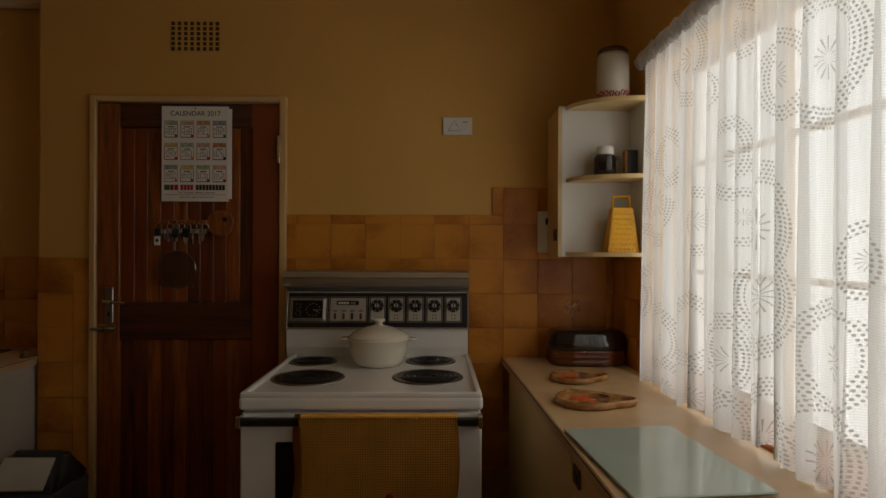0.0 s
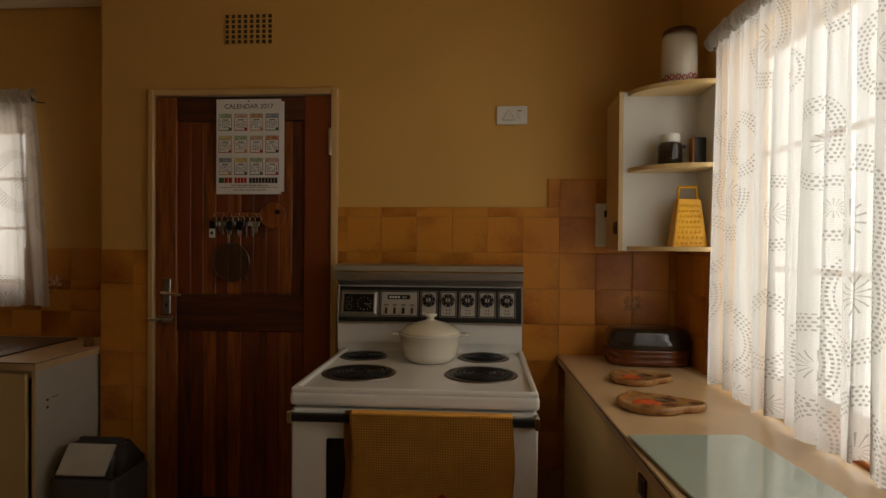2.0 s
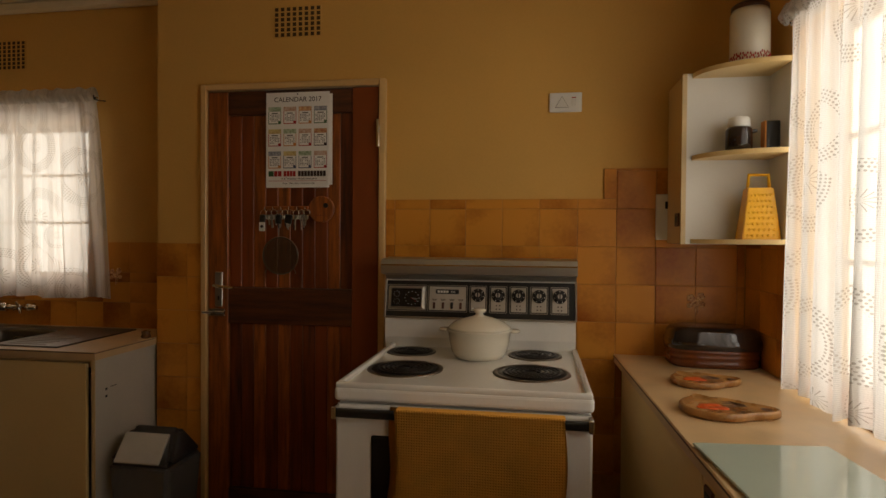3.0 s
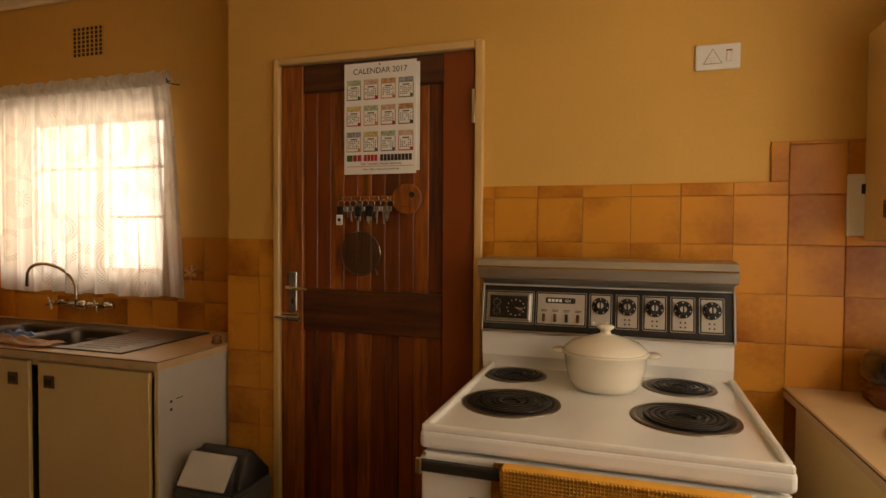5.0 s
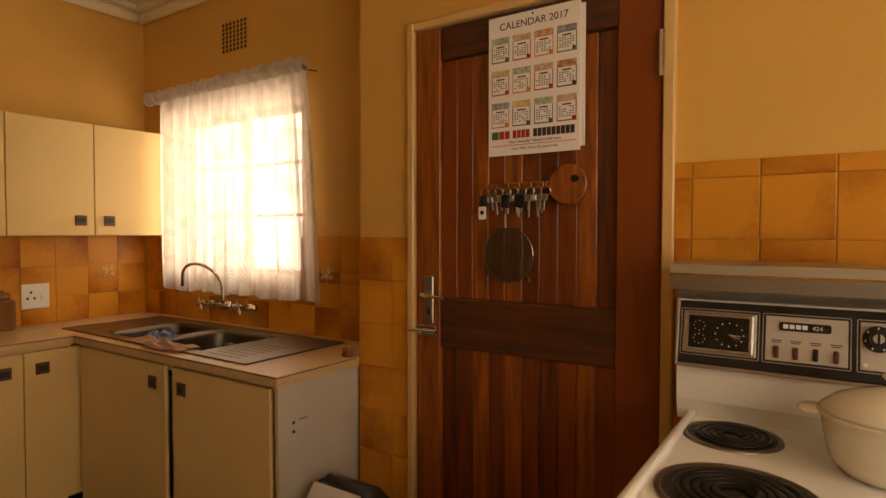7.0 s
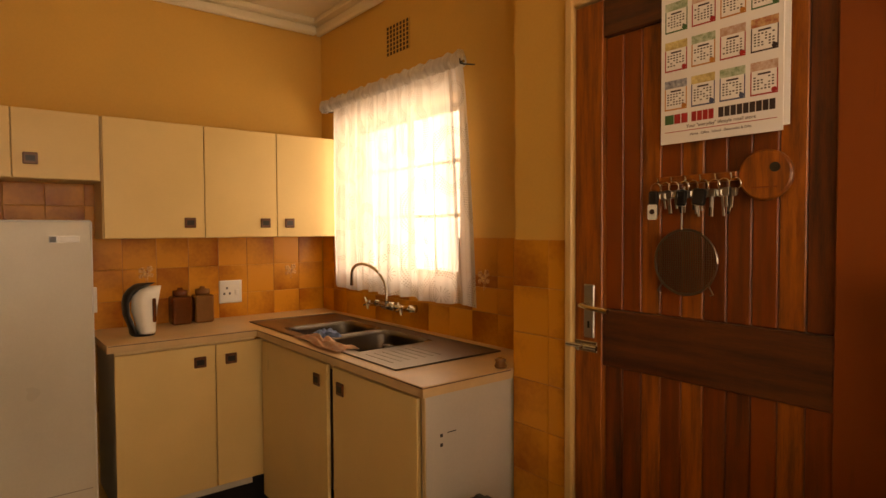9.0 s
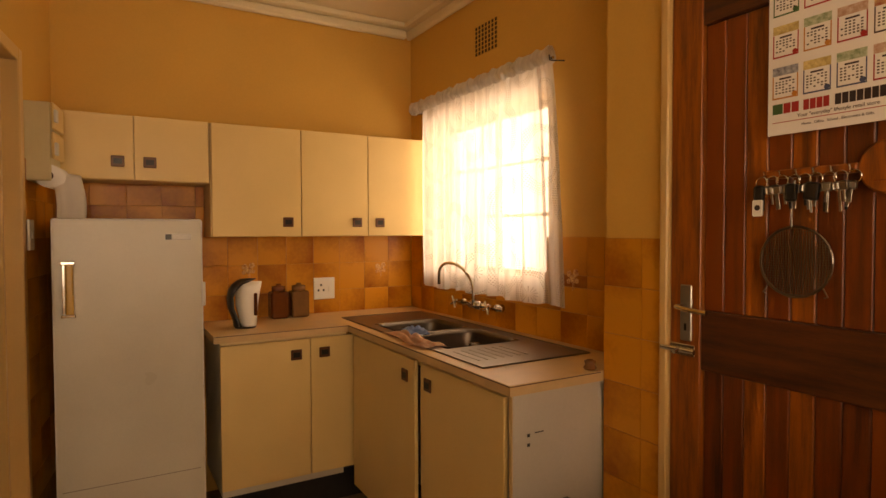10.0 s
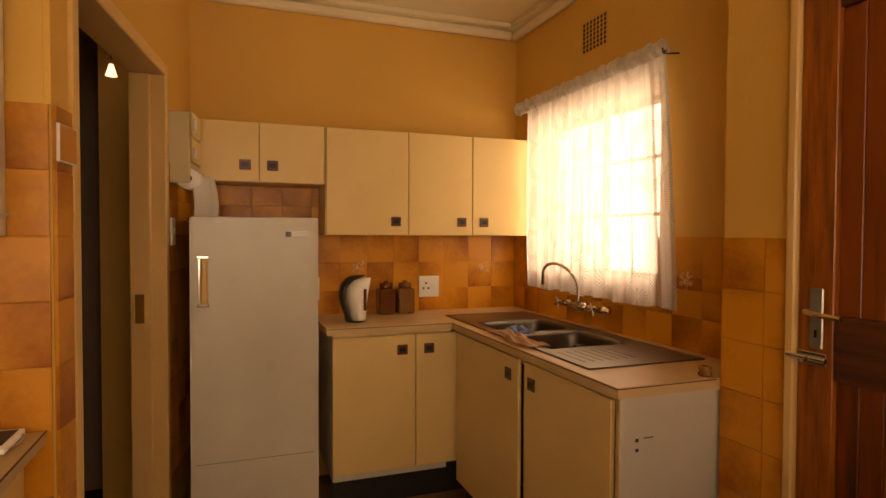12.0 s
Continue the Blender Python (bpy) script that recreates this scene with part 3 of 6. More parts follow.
bo = part("bolt_plate", box(-1.512, -1.43, FY - 0.005, FY, 1.012, 1.045, 0.002), CHROME, door_1, "small sliding bolt")
part("bolt_bar", tube([(-1.535, FY - 0.013, 1.028), (-1.425, FY - 0.013, 1.028)], 0.007), CHROME, bo)
part("bolt_knob", tube([(-1.475, FY - 0.015, 1.03), (-1.475, FY - 0.035, 1.024)], 0.006), CHROME, bo)

PRINTS = [material("month_print", c, 0.8, scale=90, grain=300, dark=d) for c, d in (((0.6, 0.66, 0.5), (0.2, 0.3, 0.15)), ((0.75, 0.6, 0.5), (0.5, 0.25, 0.15)), ((0.72, 0.5, 0.25), (0.4, 0.1, 0.05)), ((0.5, 0.52, 0.56), (0.12, 0.12, 0.16)), ((0.8, 0.66, 0.3), (0.45, 0.3, 0.1)))]
# calendar, hung on the door
CX0, CX1, CZ0, CZ1, CY = -1.225, -0.928, 1.598, 2.022, FY - 0.008
cal = thing("wall_calendar", (-1.076, CY, CZ0), "white paper year calendar with twelve month pictures hung on the door", "calendar")
part("sheet", box(CX0, CX1, CY - 0.003, CY, CZ0, CZ1), PAPER, cal)
part("back_sheet", box(CX0 + 0.01, CX1 + 0.012, CY + 0.001, CY + 0.005, CZ0 + 0.012, CZ1 - 0.01), PAPER, cal)
part("nail", tube([(-1.076, CY - 0.006, 2.013), (-1.076, CY + 0.008, 2.013)], 0.003, 8), BLACK, cal)
TY = CY - 0.0034
letters("CALENDAR 2017", 0.030, pose(-1.076, TY, CZ1 - 0.042, 90), INK, cal)
rnd = random.Random(4)
inks = (GREEN_INK, RED_INK, ORANGE_INK, GREEN_INK, RED_INK, ORANGE_INK, RED_INK, INK, ORANGE_INK, BLUE_INK, BLUE_INK, RED_INK)
for k in range(12):
    cx = CX0 + 0.041 + (k % 4) * 0.0717
    cz = CZ1 - 0.060 - (k // 4) * 0.099
    ink = inks[k]
    bm = bmesh.new()
    for b in ((cx - 0.030, cx - 0.0275, cz - 0.080, cz - 0.0245), (cx + 0.0275, cx + 0.030, cz - 0.080, cz - 0.0245), (cx - 0.0275, cx + 0.0275, cz - 0.080, cz - 0.0765)):
        box(b[0], b[1], TY - 0.0002, TY + 0.0003, b[2], b[3], bm=bm)
    m = part("month_frame", bm, ink, cal)
    part("month_picture", box(cx - 0.030, cx + 0.030, TY - 0.0002, TY + 0.0003, cz - 0.024, cz - 0.004), PRINTS[k % 5], m)
    part("corner_print", disc_y((cx + 0.022, TY - 0.0006, cz - 0.072), 0.006, 0.0008, 12), ink, m)
    bm = bmesh.new()
    for r in range(5):
        for c in range(6):
            if rnd.random() < 0.85:
                box(cx - 0.023 + c * 0.008, cx - 0.0185 + c * 0.008, TY - 0.0002, TY + 0.0003, cz - 0.041 - r * 0.0065, cz - 0.038 - r * 0.0065, bm=bm)
    box(cx - 0.014, cx + 0.014, TY - 0.0002, TY + 0.0003, cz - 0.034, cz - 0.030, bm=bm)
    part("day_grid", bm, INK, m)
for nm, a, b, z, h, mat in (("brand_bar", 0.012, 0.036, 0.050, 0.024, GREEN_INK), ("brand_bar", 0.038, 0.076, 0.050, 0.024, RED_INK), ("brand_bar", 0.084, 0.142, 0.050, 0.024, RED_INK), ("brand_bar", 0.152, 0.283, 0.050, 0.024, INK), ("rule", 0.012, 0.285, 0.029, 0.0016, RED_INK)):
    n = max(1, int((b - a) / 0.0135)) if nm == "brand_bar" else 1
    for i in range(n):
        w = (b - a) / n
        part(nm, box(CX0 + a + i * w, CX0 + a + (i + 0.86 if n > 1 else 1) * w, TY - 0.0002, TY + 0.0003, CZ0 + z, CZ0 + z + h), mat, cal)
letters("Your \"everyday\" lifestyle retail store", 0.0115, pose(-1.07, TY, CZ0 + 0.036, 90), INK, cal)
letters("Home . Office . School . Electronics & Gifts", 0.0085, pose(-1.07, TY, CZ0 + 0.016, 90), INK, cal)

# key rack with keys, and the sieve
rack = thing("key_rack", (-1.1, FY, 1.5), "varnished wooden key rack hung on the door", "key rack")
bm = lathe([(0.056, 0), (0.060, 0.004), (0.060, 0.014), (0.055, 0.018)], (0, 0, 0), 28)
bmesh.ops.scale(bm, vec=(1, 0.98, 1), verts=bm.verts)
bmesh.ops.rotate(bm, matrix=Matrix.Rotation(radians(90), 3, "X"), verts=bm.verts)
bmesh.ops.translate(bm, vec=(-0.968, FY + 0.012, 1.502), verts=bm.verts)
part("board", bm, LEAF, rack)
part("eye", disc_y((-0.945, FY - 0.0085, 1.518), 0.011, 0.003), BLACK, rack)
part("mouth", box(-0.995, -0.940, FY - 0.008, FY - 0.005, 1.472, 1.475), WOOD, rack)
part("bar", box(-1.235, -1.03, FY - 0.004, FY + 0.0155, 1.494, 1.516, 0.004), LEAF, rack)
for i in range(6):
    x = -1.225 + i * 0.038
    part("hook", tube([(x, FY, 1.503), (x, FY - 0.022, 1.50), (x, FY - 0.026, 1.512)], 0.0022, 6), CHROME, rack)
rnd = random.Random(11)
for i in range(9):
    x = -1.228 + i * 0.0255
    y = FY - 0.024 - rnd.uniform(0, 0.01)
    z = 1.497
    b = thing("key_bunch", (x, y, z), "bunch of keys with dark tags on a ring", "keys", "keys on the rack")
    part("ring", ring((x, y, z - 0.013), 0.014, 0.0014), CHROME, b)
    for k in range(3):
        xx = x + rnd.uniform(-0.012, 0.012)
        L = rnd.uniform(0.035, 0.06)
        yy = y - 0.003 * k
        bm = box(xx - 0.003, xx + 0.003, yy - 0.001, yy + 0.001, z - 0.03 - L, z - 0.036, 0.0005)
        box(xx - 0.011, xx + 0.011, yy - 0.0012, yy + 0.0012, z - 0.042, z - 0.022, 0.004, bm)
        part("key", bm, KEY_M if k else BLACK, b)
    b.rotation_euler = (0, rnd.uniform(-0.16, 0.16), 0)
    if i in (0, 3, 5):
        w = 0.013 if i == 0 else rnd.uniform(0.011, 0.018)
        part("fob", box(x - w, x + w, y - 0.014, y - 0.006, z - 0.085 if i == 0 else z - 0.062, z - 0.02, 0.006, seg=2), BLACK, b, "black plastic fob")
    if i == 0:
        part("tag", box(x - 0.012, x + 0.014, y - 0.018, y - 0.0145, z - 0.095, z - 0.055, 0.003), WHITE, b, "white tag with dark emblem")
        part("emblem", disc_y((x + 0.001, y - 0.0192, z - 0.074), 0.007, 0.001, 12), INK, b)
sv = thing("sieve", (-1.155, FY - 0.02, 1.2), "round wire mesh sieve hanging by its handle", "sieve")
part("rim", ring((-1.155, FY - 0.012, 1.293), 0.083, 0.0035, steps=36), STEEL, sv)
bm = bmesh.new()
for i in range(-13, 14):
    d = i * 0.006
    h = math.sqrt(max(0.0, 0.082 ** 2 - d * d))
    tube([(-1.155 + d, FY - 0.011, 1.293 - h), (-1.155 + d, FY - 0.006, 1.293), (-1.155 + d, FY - 0.011, 1.293 + h)], 0.0013, 4, bm)
    tube([(-1.155 - h, FY - 0.011, 1.293 + d), (-1.155, FY - 0.007, 1.293 + d), (-1.155 + h, FY - 0.011, 1.293 + d)], 0.0013, 4, bm)
part("mesh", bm, STEEL, sv, "grey wire mesh")
part("handle", tube([(-1.163, FY - 0.014, 1.376), (-1.16, FY - 0.02, 1.42), (-1.155, FY - 0.026, 1.462), (-1.15, FY - 0.026, 1.485)], 0.0025, 6), STEEL, sv)
for sx in (-1, 1):
    part("foot", tube([(-1.155 + sx * 0.062, FY - 0.012, 1.237), (-1.155 + sx * 0.075, FY - 0.014, 1.215), (-1.155 + sx * 0.067, FY - 0.014, 1.213)], 0.002, 6), STEEL, sv)


# switch and sockets
def wall_plate(name, x0, x1, z0, z1, y, label, cat):
    t = thing(name, ((x0 + x1) / 2, y, z0), label, cat)
    part("plate", box(x0, x1, y - 0.010, y, z0, z1, 0.004, seg=2), WHITE, t)
    return t


sw = wall_plate("wall_switch", 0.028, 0.160, 1.903, 1.984, DOOR_Y, "white isolator switch plate with two small rockers", "switch")
part("pin_guard", box(0.071, 0.087, DOOR_Y - 0.013, DOOR_Y - 0.0095, 1.926, 1.942, 0.003), WHITE, sw)
part("surround", tube([(0.052, DOOR_Y - 0.0105, 1.922), (0.079, DOOR_Y - 0.0105, 1.968), (0.106, DOOR_Y - 0.0105, 1.922), (0.052, DOOR_Y - 0.0105, 1.922)], 0.0014, 6), GREY_STRIPE, sw)
part("rocker", box(0.118, 0.136, DOOR_Y - 0.014, DOOR_Y - 0.0095, 1.925, 1.957, 0.003), WHITE, sw)
part("indicator", box(0.118, 0.136, DOOR_Y - 0.0105, DOOR_Y - 0.0095, 1.960, 1.964), RED_INK, sw)
sk = wall_plate("wall_socket", 0.455, 0.545, 1.375, 1.56, DOOR_Y - 0.012, "white socket plate beside the wall cupboard", "socket")
part("rocker", box(0.49, 0.51, DOOR_Y - 0.027, DOOR_Y - 0.0215, 1.50, 1.53, 0.003), BLACK, sk)

# ---------------------------------------------------------------- stove
SXL, SXR, SF, SB, HZ = -0.608, 0.144, 1.81, 2.52, 0.944
stove = thing("stove", ((SXL + SXR) / 2, 2.15, 0), "old white enamel electric stove with four coil plates", "stove")
part("body", box(SXL + 0.006, SXR - 0.006, SF + 0.035, SB, 0.06, HZ - 0.0535, 0.006), ENAMEL, stove)
part("plinth", box(SXL + 0.03, SXR - 0.03, SF + 0.08, SB - 0.02, 0.0, 0.06), BLACK, stove)
bm = bmesh.new()
box(SXL, SXR, SF, 2.505, HZ - 0.053, HZ - 0.010, 0.012, bm, 3)
part("hob", bm, ENAMEL, stove, smooth=False)
bm = bmesh.new()
for b in ((SXL + 0.004, SXL + 0.022, SF + 0.02, 2.49), (SXR - 0.022, SXR - 0.004, SF + 0.02, 2.49)):
    box(*b, HZ - 0.016, HZ + 0.003, 0.006, bm, 2)
box(SXL + 0.004, SXR - 0.004, SF + 0.002, SF + 0.0195, HZ - 0.016, HZ + 0.003, 0.006, bm, 2)
part("hob_rim", bm, ENAMEL, stove)
PZ = HZ - 0.010  # the sunk plate of the hob
for cx, cy, r in ((-0.496, 2.375, 0.095), (-0.452, 2.078, 0.127), (-0.022, 2.385, 0.100), (-0.031, 2.088, 0.125)):
    p = part("plate_ring", lathe([(r * 0.2, -0.001), (r * 0.88, -0.001), (r * 0.9, 0.004), (r, 0.004), (r + 0.003, -0.003)], (cx, cy, PZ), 40), STEEL, stove, "dull steel drip ring", smooth=True)
    turns = 5.2 if r > 0.11 else 4.2
    pts = []
    for k in range(int(turns * 26)):
        a = 2 * math.pi * k / 26
        rr = r * 0.17 + (r * 0.80 - r * 0.17) * k / (turns * 26)
        pts.append((cx + rr * math.cos(a), cy + rr * math.sin(a), PZ + 0.005))
    bm = tube(pts, r * 0.050, 8)
    bmesh.ops.scale(bm, vec=(1, 1, 0.5), space=Matrix.Translation((0, 0, -PZ - 0.005)), verts=bm.verts)
    part("coil", bm, COIL, p, "black spiral heating coil", smooth=True)
    part("drip_pan", lathe([(0.001, 0), (r * 0.9, 0), (r * 0.9, 0.001)], (cx, cy, PZ + 0.0015), 32), BLACK, p)
# upstand and control panel
PXL = -0.634
bm = bmesh.new()
prof = ((SB - 0.03, HZ - 0.02), (SB - 0.045, HZ + 0.03), (SB - 0.045, 1.058), (SB - 0.015, 1.205), (SB, 1.205), (SB + 0.03, 1.24), (SB + 0.03, HZ - 0.02))
ends = [[bm.verts.new((x, y, z)) for y, z in prof] for x in (PXL + 0.006, SXR - 0.010)]
bm.faces.new(ends[0])
bm.faces.new(ends[1][::-1])
for k in range(len(prof)):
    bm.faces.new((ends[0][k], ends[1][k], ends[1][(k + 1) % len(prof)], ends[0][(k + 1) % len(prof)]))
bmesh.ops.recalc_face_normals(bm, faces=bm.faces)
part("upstand", bm, ENAMEL, stove)
PY = SB - 0.052


def panel_point(u, w, out=0.0):
    """A point on the leaning control panel: u across from its left end, w up from its foot."""
    t = math.atan2(0.03, 0.147)
    return (PXL + u, PY + w * math.sin(t) - out * math.cos(t), 1.06 + w * math.cos(t) + out * math.sin(t))


LEAN_BACK = math.atan2(0.03, 0.147)


def on_panel(bm, k=1.0, o=0.0):
    """Moves a bmesh drawn flat (x across, z up, -y out) onto the leaning panel."""
    for v in bm.verts:
        v.co.x = v.co.x * k + o
    bmesh.ops.rotate(bm, matrix=Matrix.Rotation(-LEAN_BACK, 3, "X"), verts=bm.verts)
    bmesh.ops.translate(bm, vec=(PXL, PY, 1.06), verts=bm.verts)
    return bm


PW = SXR - 0.002 - PXL
panel = part("control_panel", on_panel(box(0.01, PW - 0.012, -0.002, 0.012, 0.0, 0.145, 0.002)), BLACK, stove, "black and silver control panel")
bm = bmesh.new()
for x in (0.003, PW - 0.011):
    box(x, x + 0.0065, -0.008, 0.012, -0.006, 0.15, 0.001, bm)
box(0.0095, PW - 0.0115, -0.008, 0.012, -0.008, -0.001, 0.001, bm)
part("chrome_border", on_panel(bm), ALU, stove)


def plaque(u0, u1, w0, w1):
    part("face_plate", on_panel(box(u0, u1, -0.0045, -0.0015, w0, w1, 0.0012)), SILVER, panel)
    bm = bmesh.new()
    m = 0.004
    for b in ((u0 - m, u1 + m, w0 - m - 0.0015, w0 - m), (u0 - m, u1 + m, w1 + m, w1 + m + 0.0015), (u0 - m - 0.0015, u0 - m, w0 - m, w1 + m), (u1 + m, u1 + m + 0.0015, w0 - m, w1 + m)):
        box(b[0], b[1], -0.0035, -0.0018, b[2], b[3], bm=bm)
    part("outline", on_panel(bm), SILVER, panel)


# clock
plaque(0.019, 0.171, 0.026, 0.122)
part("clock_bezel", on_panel(box(0.026, 0.156, -0.012, -0.0045, 0.029, 0.119, 0.004), 1.10, -0.005), ALU, panel, "chrome clock frame")
clock = part("clock_face", on_panel(box(0.034, 0.148, -0.0135, -0.0115, 0.037, 0.111, 0.001), 1.10, -0.005), GLASS_DARK, panel, "dark oven clock")
bm = bmesh.new()
for k in range(12):
    a = 2 * math.pi * k / 12
    box(0.112 + 0.026 * math.cos(a) - 0.0012, 0.112 + 0.026 * math.cos(a) + 0.0012, -0.0142, -0.0134, 0.072 + 0.026 * math.sin(a) - 0.0012, 0.072 + 0.026 * math.sin(a) + 0.0012, bm=bm)
for cu_, cw in ((0.055, 0.088), (0.055, 0.058)):
    for k in range(8):
        a = 2 * math.pi * k / 8
        box(cu_ + 0.011 * math.cos(a) - 0.0008, cu_ + 0.011 * math.cos(a) + 0.0008, -0.0142, -0.0134, cw + 0.011 * math.sin(a) - 0.0008, cw + 0.011 * math.sin(a) + 0.0008, bm=bm)
part("dial_marks", on_panel(bm, 1.10, -0.005), WHITE, clock)
bm = tube([(0.112, -0.0148, 0.072), (0.132, -0.0148, 0.064)], 0.0009, 5)
tube([(0.112, -0.0148, 0.072), (0.134, -0.0148, 0.07)], 0.0007, 5, bm)
part("clock_hands_bar", on_panel(bm, 1.10, -0.005), SILVER, clock)
part("second_pointer", on_panel(tube([(0.108, -0.0152, 0.074), (0.128, -0.0152, 0.058)], 0.0006, 5), 1.10, -0.005), RED_INK, clock)
# switches
plaque(0.188, 0.337, 0.026, 0.122)
part("badge", on_panel(box(0.20, 0.288, -0.0065, -0.0045, 0.092, 0.110, 0.003), 1.07, 0.0), BLACK, panel, "black badge with pale brand mark")
bm = bmesh.new()
for i in range(4):
    box(0.207 + i * 0.011, 0.2155 + i * 0.011, -0.0072, -0.0064, 0.0965, 0.1055, bm=bm)
part("brand_mark", on_panel(bm, 1.07, 0.0), WHITE, panel)
letters("424", 0.0125, Matrix.Translation(panel_point(0.284, 0.0965, 0.0074)) @ pose(0, 0, 0, 90 - math.degrees(LEAN_BACK)), WHITE, panel)
for i in range(4):
    u = 0.196 + i * 0.0335
    part("rocker_switch", on_panel(box(u - 0.0045, u + 0.0045, -0.011, -0.0045, 0.032, 0.058, 0.002), 1.07, 0.0), WOOD_RAIL if i != 2 else BLACK, panel, "small dark rocker switch")
    bm = box(u - 0.010, u + 0.010, -0.0052, -0.0044, 0.069, 0.071)
    box(u - 0.008, u + 0.007, -0.0052, -0.0044, 0.065, 0.067, bm=bm)
    part("caption_bars", on_panel(bm, 1.07, 0.0), INK, panel)
# dials
for i in range(5):
    u = 0.386 + i * 0.0800
    plaque(u - 0.029, u + 0.029, 0.026, 0.122)
    d = part("dial", on_panel(disc_y((u, -0.011, 0.089), 0.0265, 0.0065)), BLACK, panel, "round black heat dial")
    k = part("knob", on_panel(disc_y((u, -0.027, 0.089), 0.0155, 0.016)), BLACK, d)
    part("knob_cap", on_panel(disc_y((u, -0.0285, 0.089), 0.0095, 0.002, 20)), SILVER, d)
    part("grip", on_panel(box(u - 0.0022, u + 0.0022, -0.030, -0.012, 0.074, 0.104, 0.001)), BLACK, d)
    bm = bmesh.new()
    for q in range(7):
        a = math.pi * (0.5 + 2 * q / 7)
        cx, cz = u + 0.0215 * math.cos(a), 0.089 + 0.0215 * math.sin(a)
        box(cx - 0.0013, cx + 0.0013, -0.0118, -0.0108, cz - 0.0020, cz + 0.0020, bm=bm)
    part("numeral_bars", on_panel(bm), WHITE, d)
    for du in (-0.0065, 0.0065):
        for dw in (0.036, 0.050):
            if i == 0:
                continue
            part("indicator", on_panel(disc_y((u + du, -0.006, dw), 0.0028, 0.002, 12)), BLACK, panel)
    if i == 0:
        for du in (-0.02, 0.02):
            part("indicator", on_panel(disc_y((u + du, -0.007, 0.036), 0.004, 0.003, 12)), WHITE, panel)
# hood over the panel
bm = bmesh.new()
prof = ((2.43, 1.234), (2.425, 1.270), (2.435, 1.291), (SB + 0.03, 1.297), (SB + 0.03, 1.206), (SB - 0.01, 1.206), (SB - 0.02, 1.224))
ends = [[bm.verts.new((x, y, z)) for y, z in prof] for x in (PXL, SXR - 0.008)]
bm.faces.new(ends[0])
bm.faces.new(ends[1][::-1])
for k in range(len(prof)):
    bm.faces.new((ends[0][k], ends[1][k], ends[1][(k + 1) % len(prof)], ends[0][(k + 1) % len(prof)]))
bmesh.ops.recalc_face_normals(bm, faces=bm.faces)
part("hood", bm, ALU, stove, "brushed aluminium hood strip")
part("hood_ridge", box(PXL + 0.002, SXR - 0.010, 2.4215, 2.4265, 1.266, 1.271), CHROME, stove)
# oven door
od = part("oven_door", box(SXL + 0.004, SXR - 0.004, SF + 0.004, SF + 0.034, 0.24, HZ - 0.061, 0.008, seg=2), ENAMEL, stove, "white oven door with dark window")
bm = box(SXL + 0.115, SXR - 0.115, SF + 0.0, SF + 0.005, 0.36, 0.795, 0.004)
part("oven_window", bm, GLASS_DARK, od, "dark glass oven window")
part("handle_bar", box(SXL + 0.012, SXR - 0.012, SF - 0.032, SF - 0.012, 0.852, 0.876, 0.004), BLACK, od, "dark oven handle bar")
for x in (SXL + 0.004, SXR - 0.018):
    part("handle_bracket", box(x, x + 0.014, SF - 0.036, SF + 0.004, 0.846, 0.884, 0.003), CHROME, od)
part("drawer", box(SXL + 0.004, SXR - 0.004, SF + 0.008, SF + 0.034, 0.065, 0.232, 0.008), ENAMEL, stove)

# tea towel over the oven handle
tw = thing("tea_towel", (-0.17, SF - 0.04, 0.86), "orange waffle-weave tea towel hanging over the oven handle", "towel")


def drape(x0, x1, y, top, bottom, wav, seed, slant=0.0):
    bm = bmesh.new()
    rnd = random.Random(seed)
    p = [rnd.uniform(0, 6) for _ in range(3)]
    g = []
    for j in range(31):
        f = j / 30
        row = []
        for i in range(49):
            u = i / 48
            x = x0 + (x1 - x0) * u + slant * f + 0.006 * math.sin(f * 6 + p[0])
            yy = y - wav * f * (math.sin(u * 11 + p[1]) * 0.6 + math.sin(u * 23 + p[2] + f) * 0.3) - 0.006 * f
            z = top - (top - bottom) * f + 0.004 * math.sin(u * 9) * f
            row.append(bm.verts.new((x, yy, z)))
        g.append(row)
    for j in range(30):
        for i in range(48):
            bm.faces.new((g[j][i], g[j + 1][i], g[j + 1][i + 1], g[j][i + 1]))
    got = bmesh.ops.solidify(bm, geom=bm.faces[:], thickness=0.003)
    return bm


part("front_fall", drape(-0.412, 0.064, SF - 0.040, 0.884, 0.50, 0.008, 2), TOWEL, tw, smooth=True)
part("back_fall", drape(-0.43, 0.05, SF - 0.008, 0.884, 0.60, 0.002, 5, -0.012), TOWEL, tw, smooth=True)
part("fold", box(-0.412, 0.064, SF - 0.042, SF - 0.006, 0.878, 0.887, 0.004), TOWEL, tw)
bm = bmesh.new()
rnd = random.Random(6)
for k in range(9):
    a = 0.7 * k
    x, z = -0.145 + 0.034 * math.cos(a) * (k % 3) / 2, 0.628 + 0.024 * math.sin(a) * (k % 3) / 2
    got = bmesh.ops.create_icosphere(bm, subdivisions=1, radius=0.012)["verts"]
    bmesh.ops.scale(bm, vec=(1.2, 0.12, 0.8), verts=got)
    bmesh.ops.translate(bm, vec=(x, SF - 0.0535, z), verts=got)
part("embroidery", bm, RED_INK, tw, "dark red embroidered flower", smooth=True)

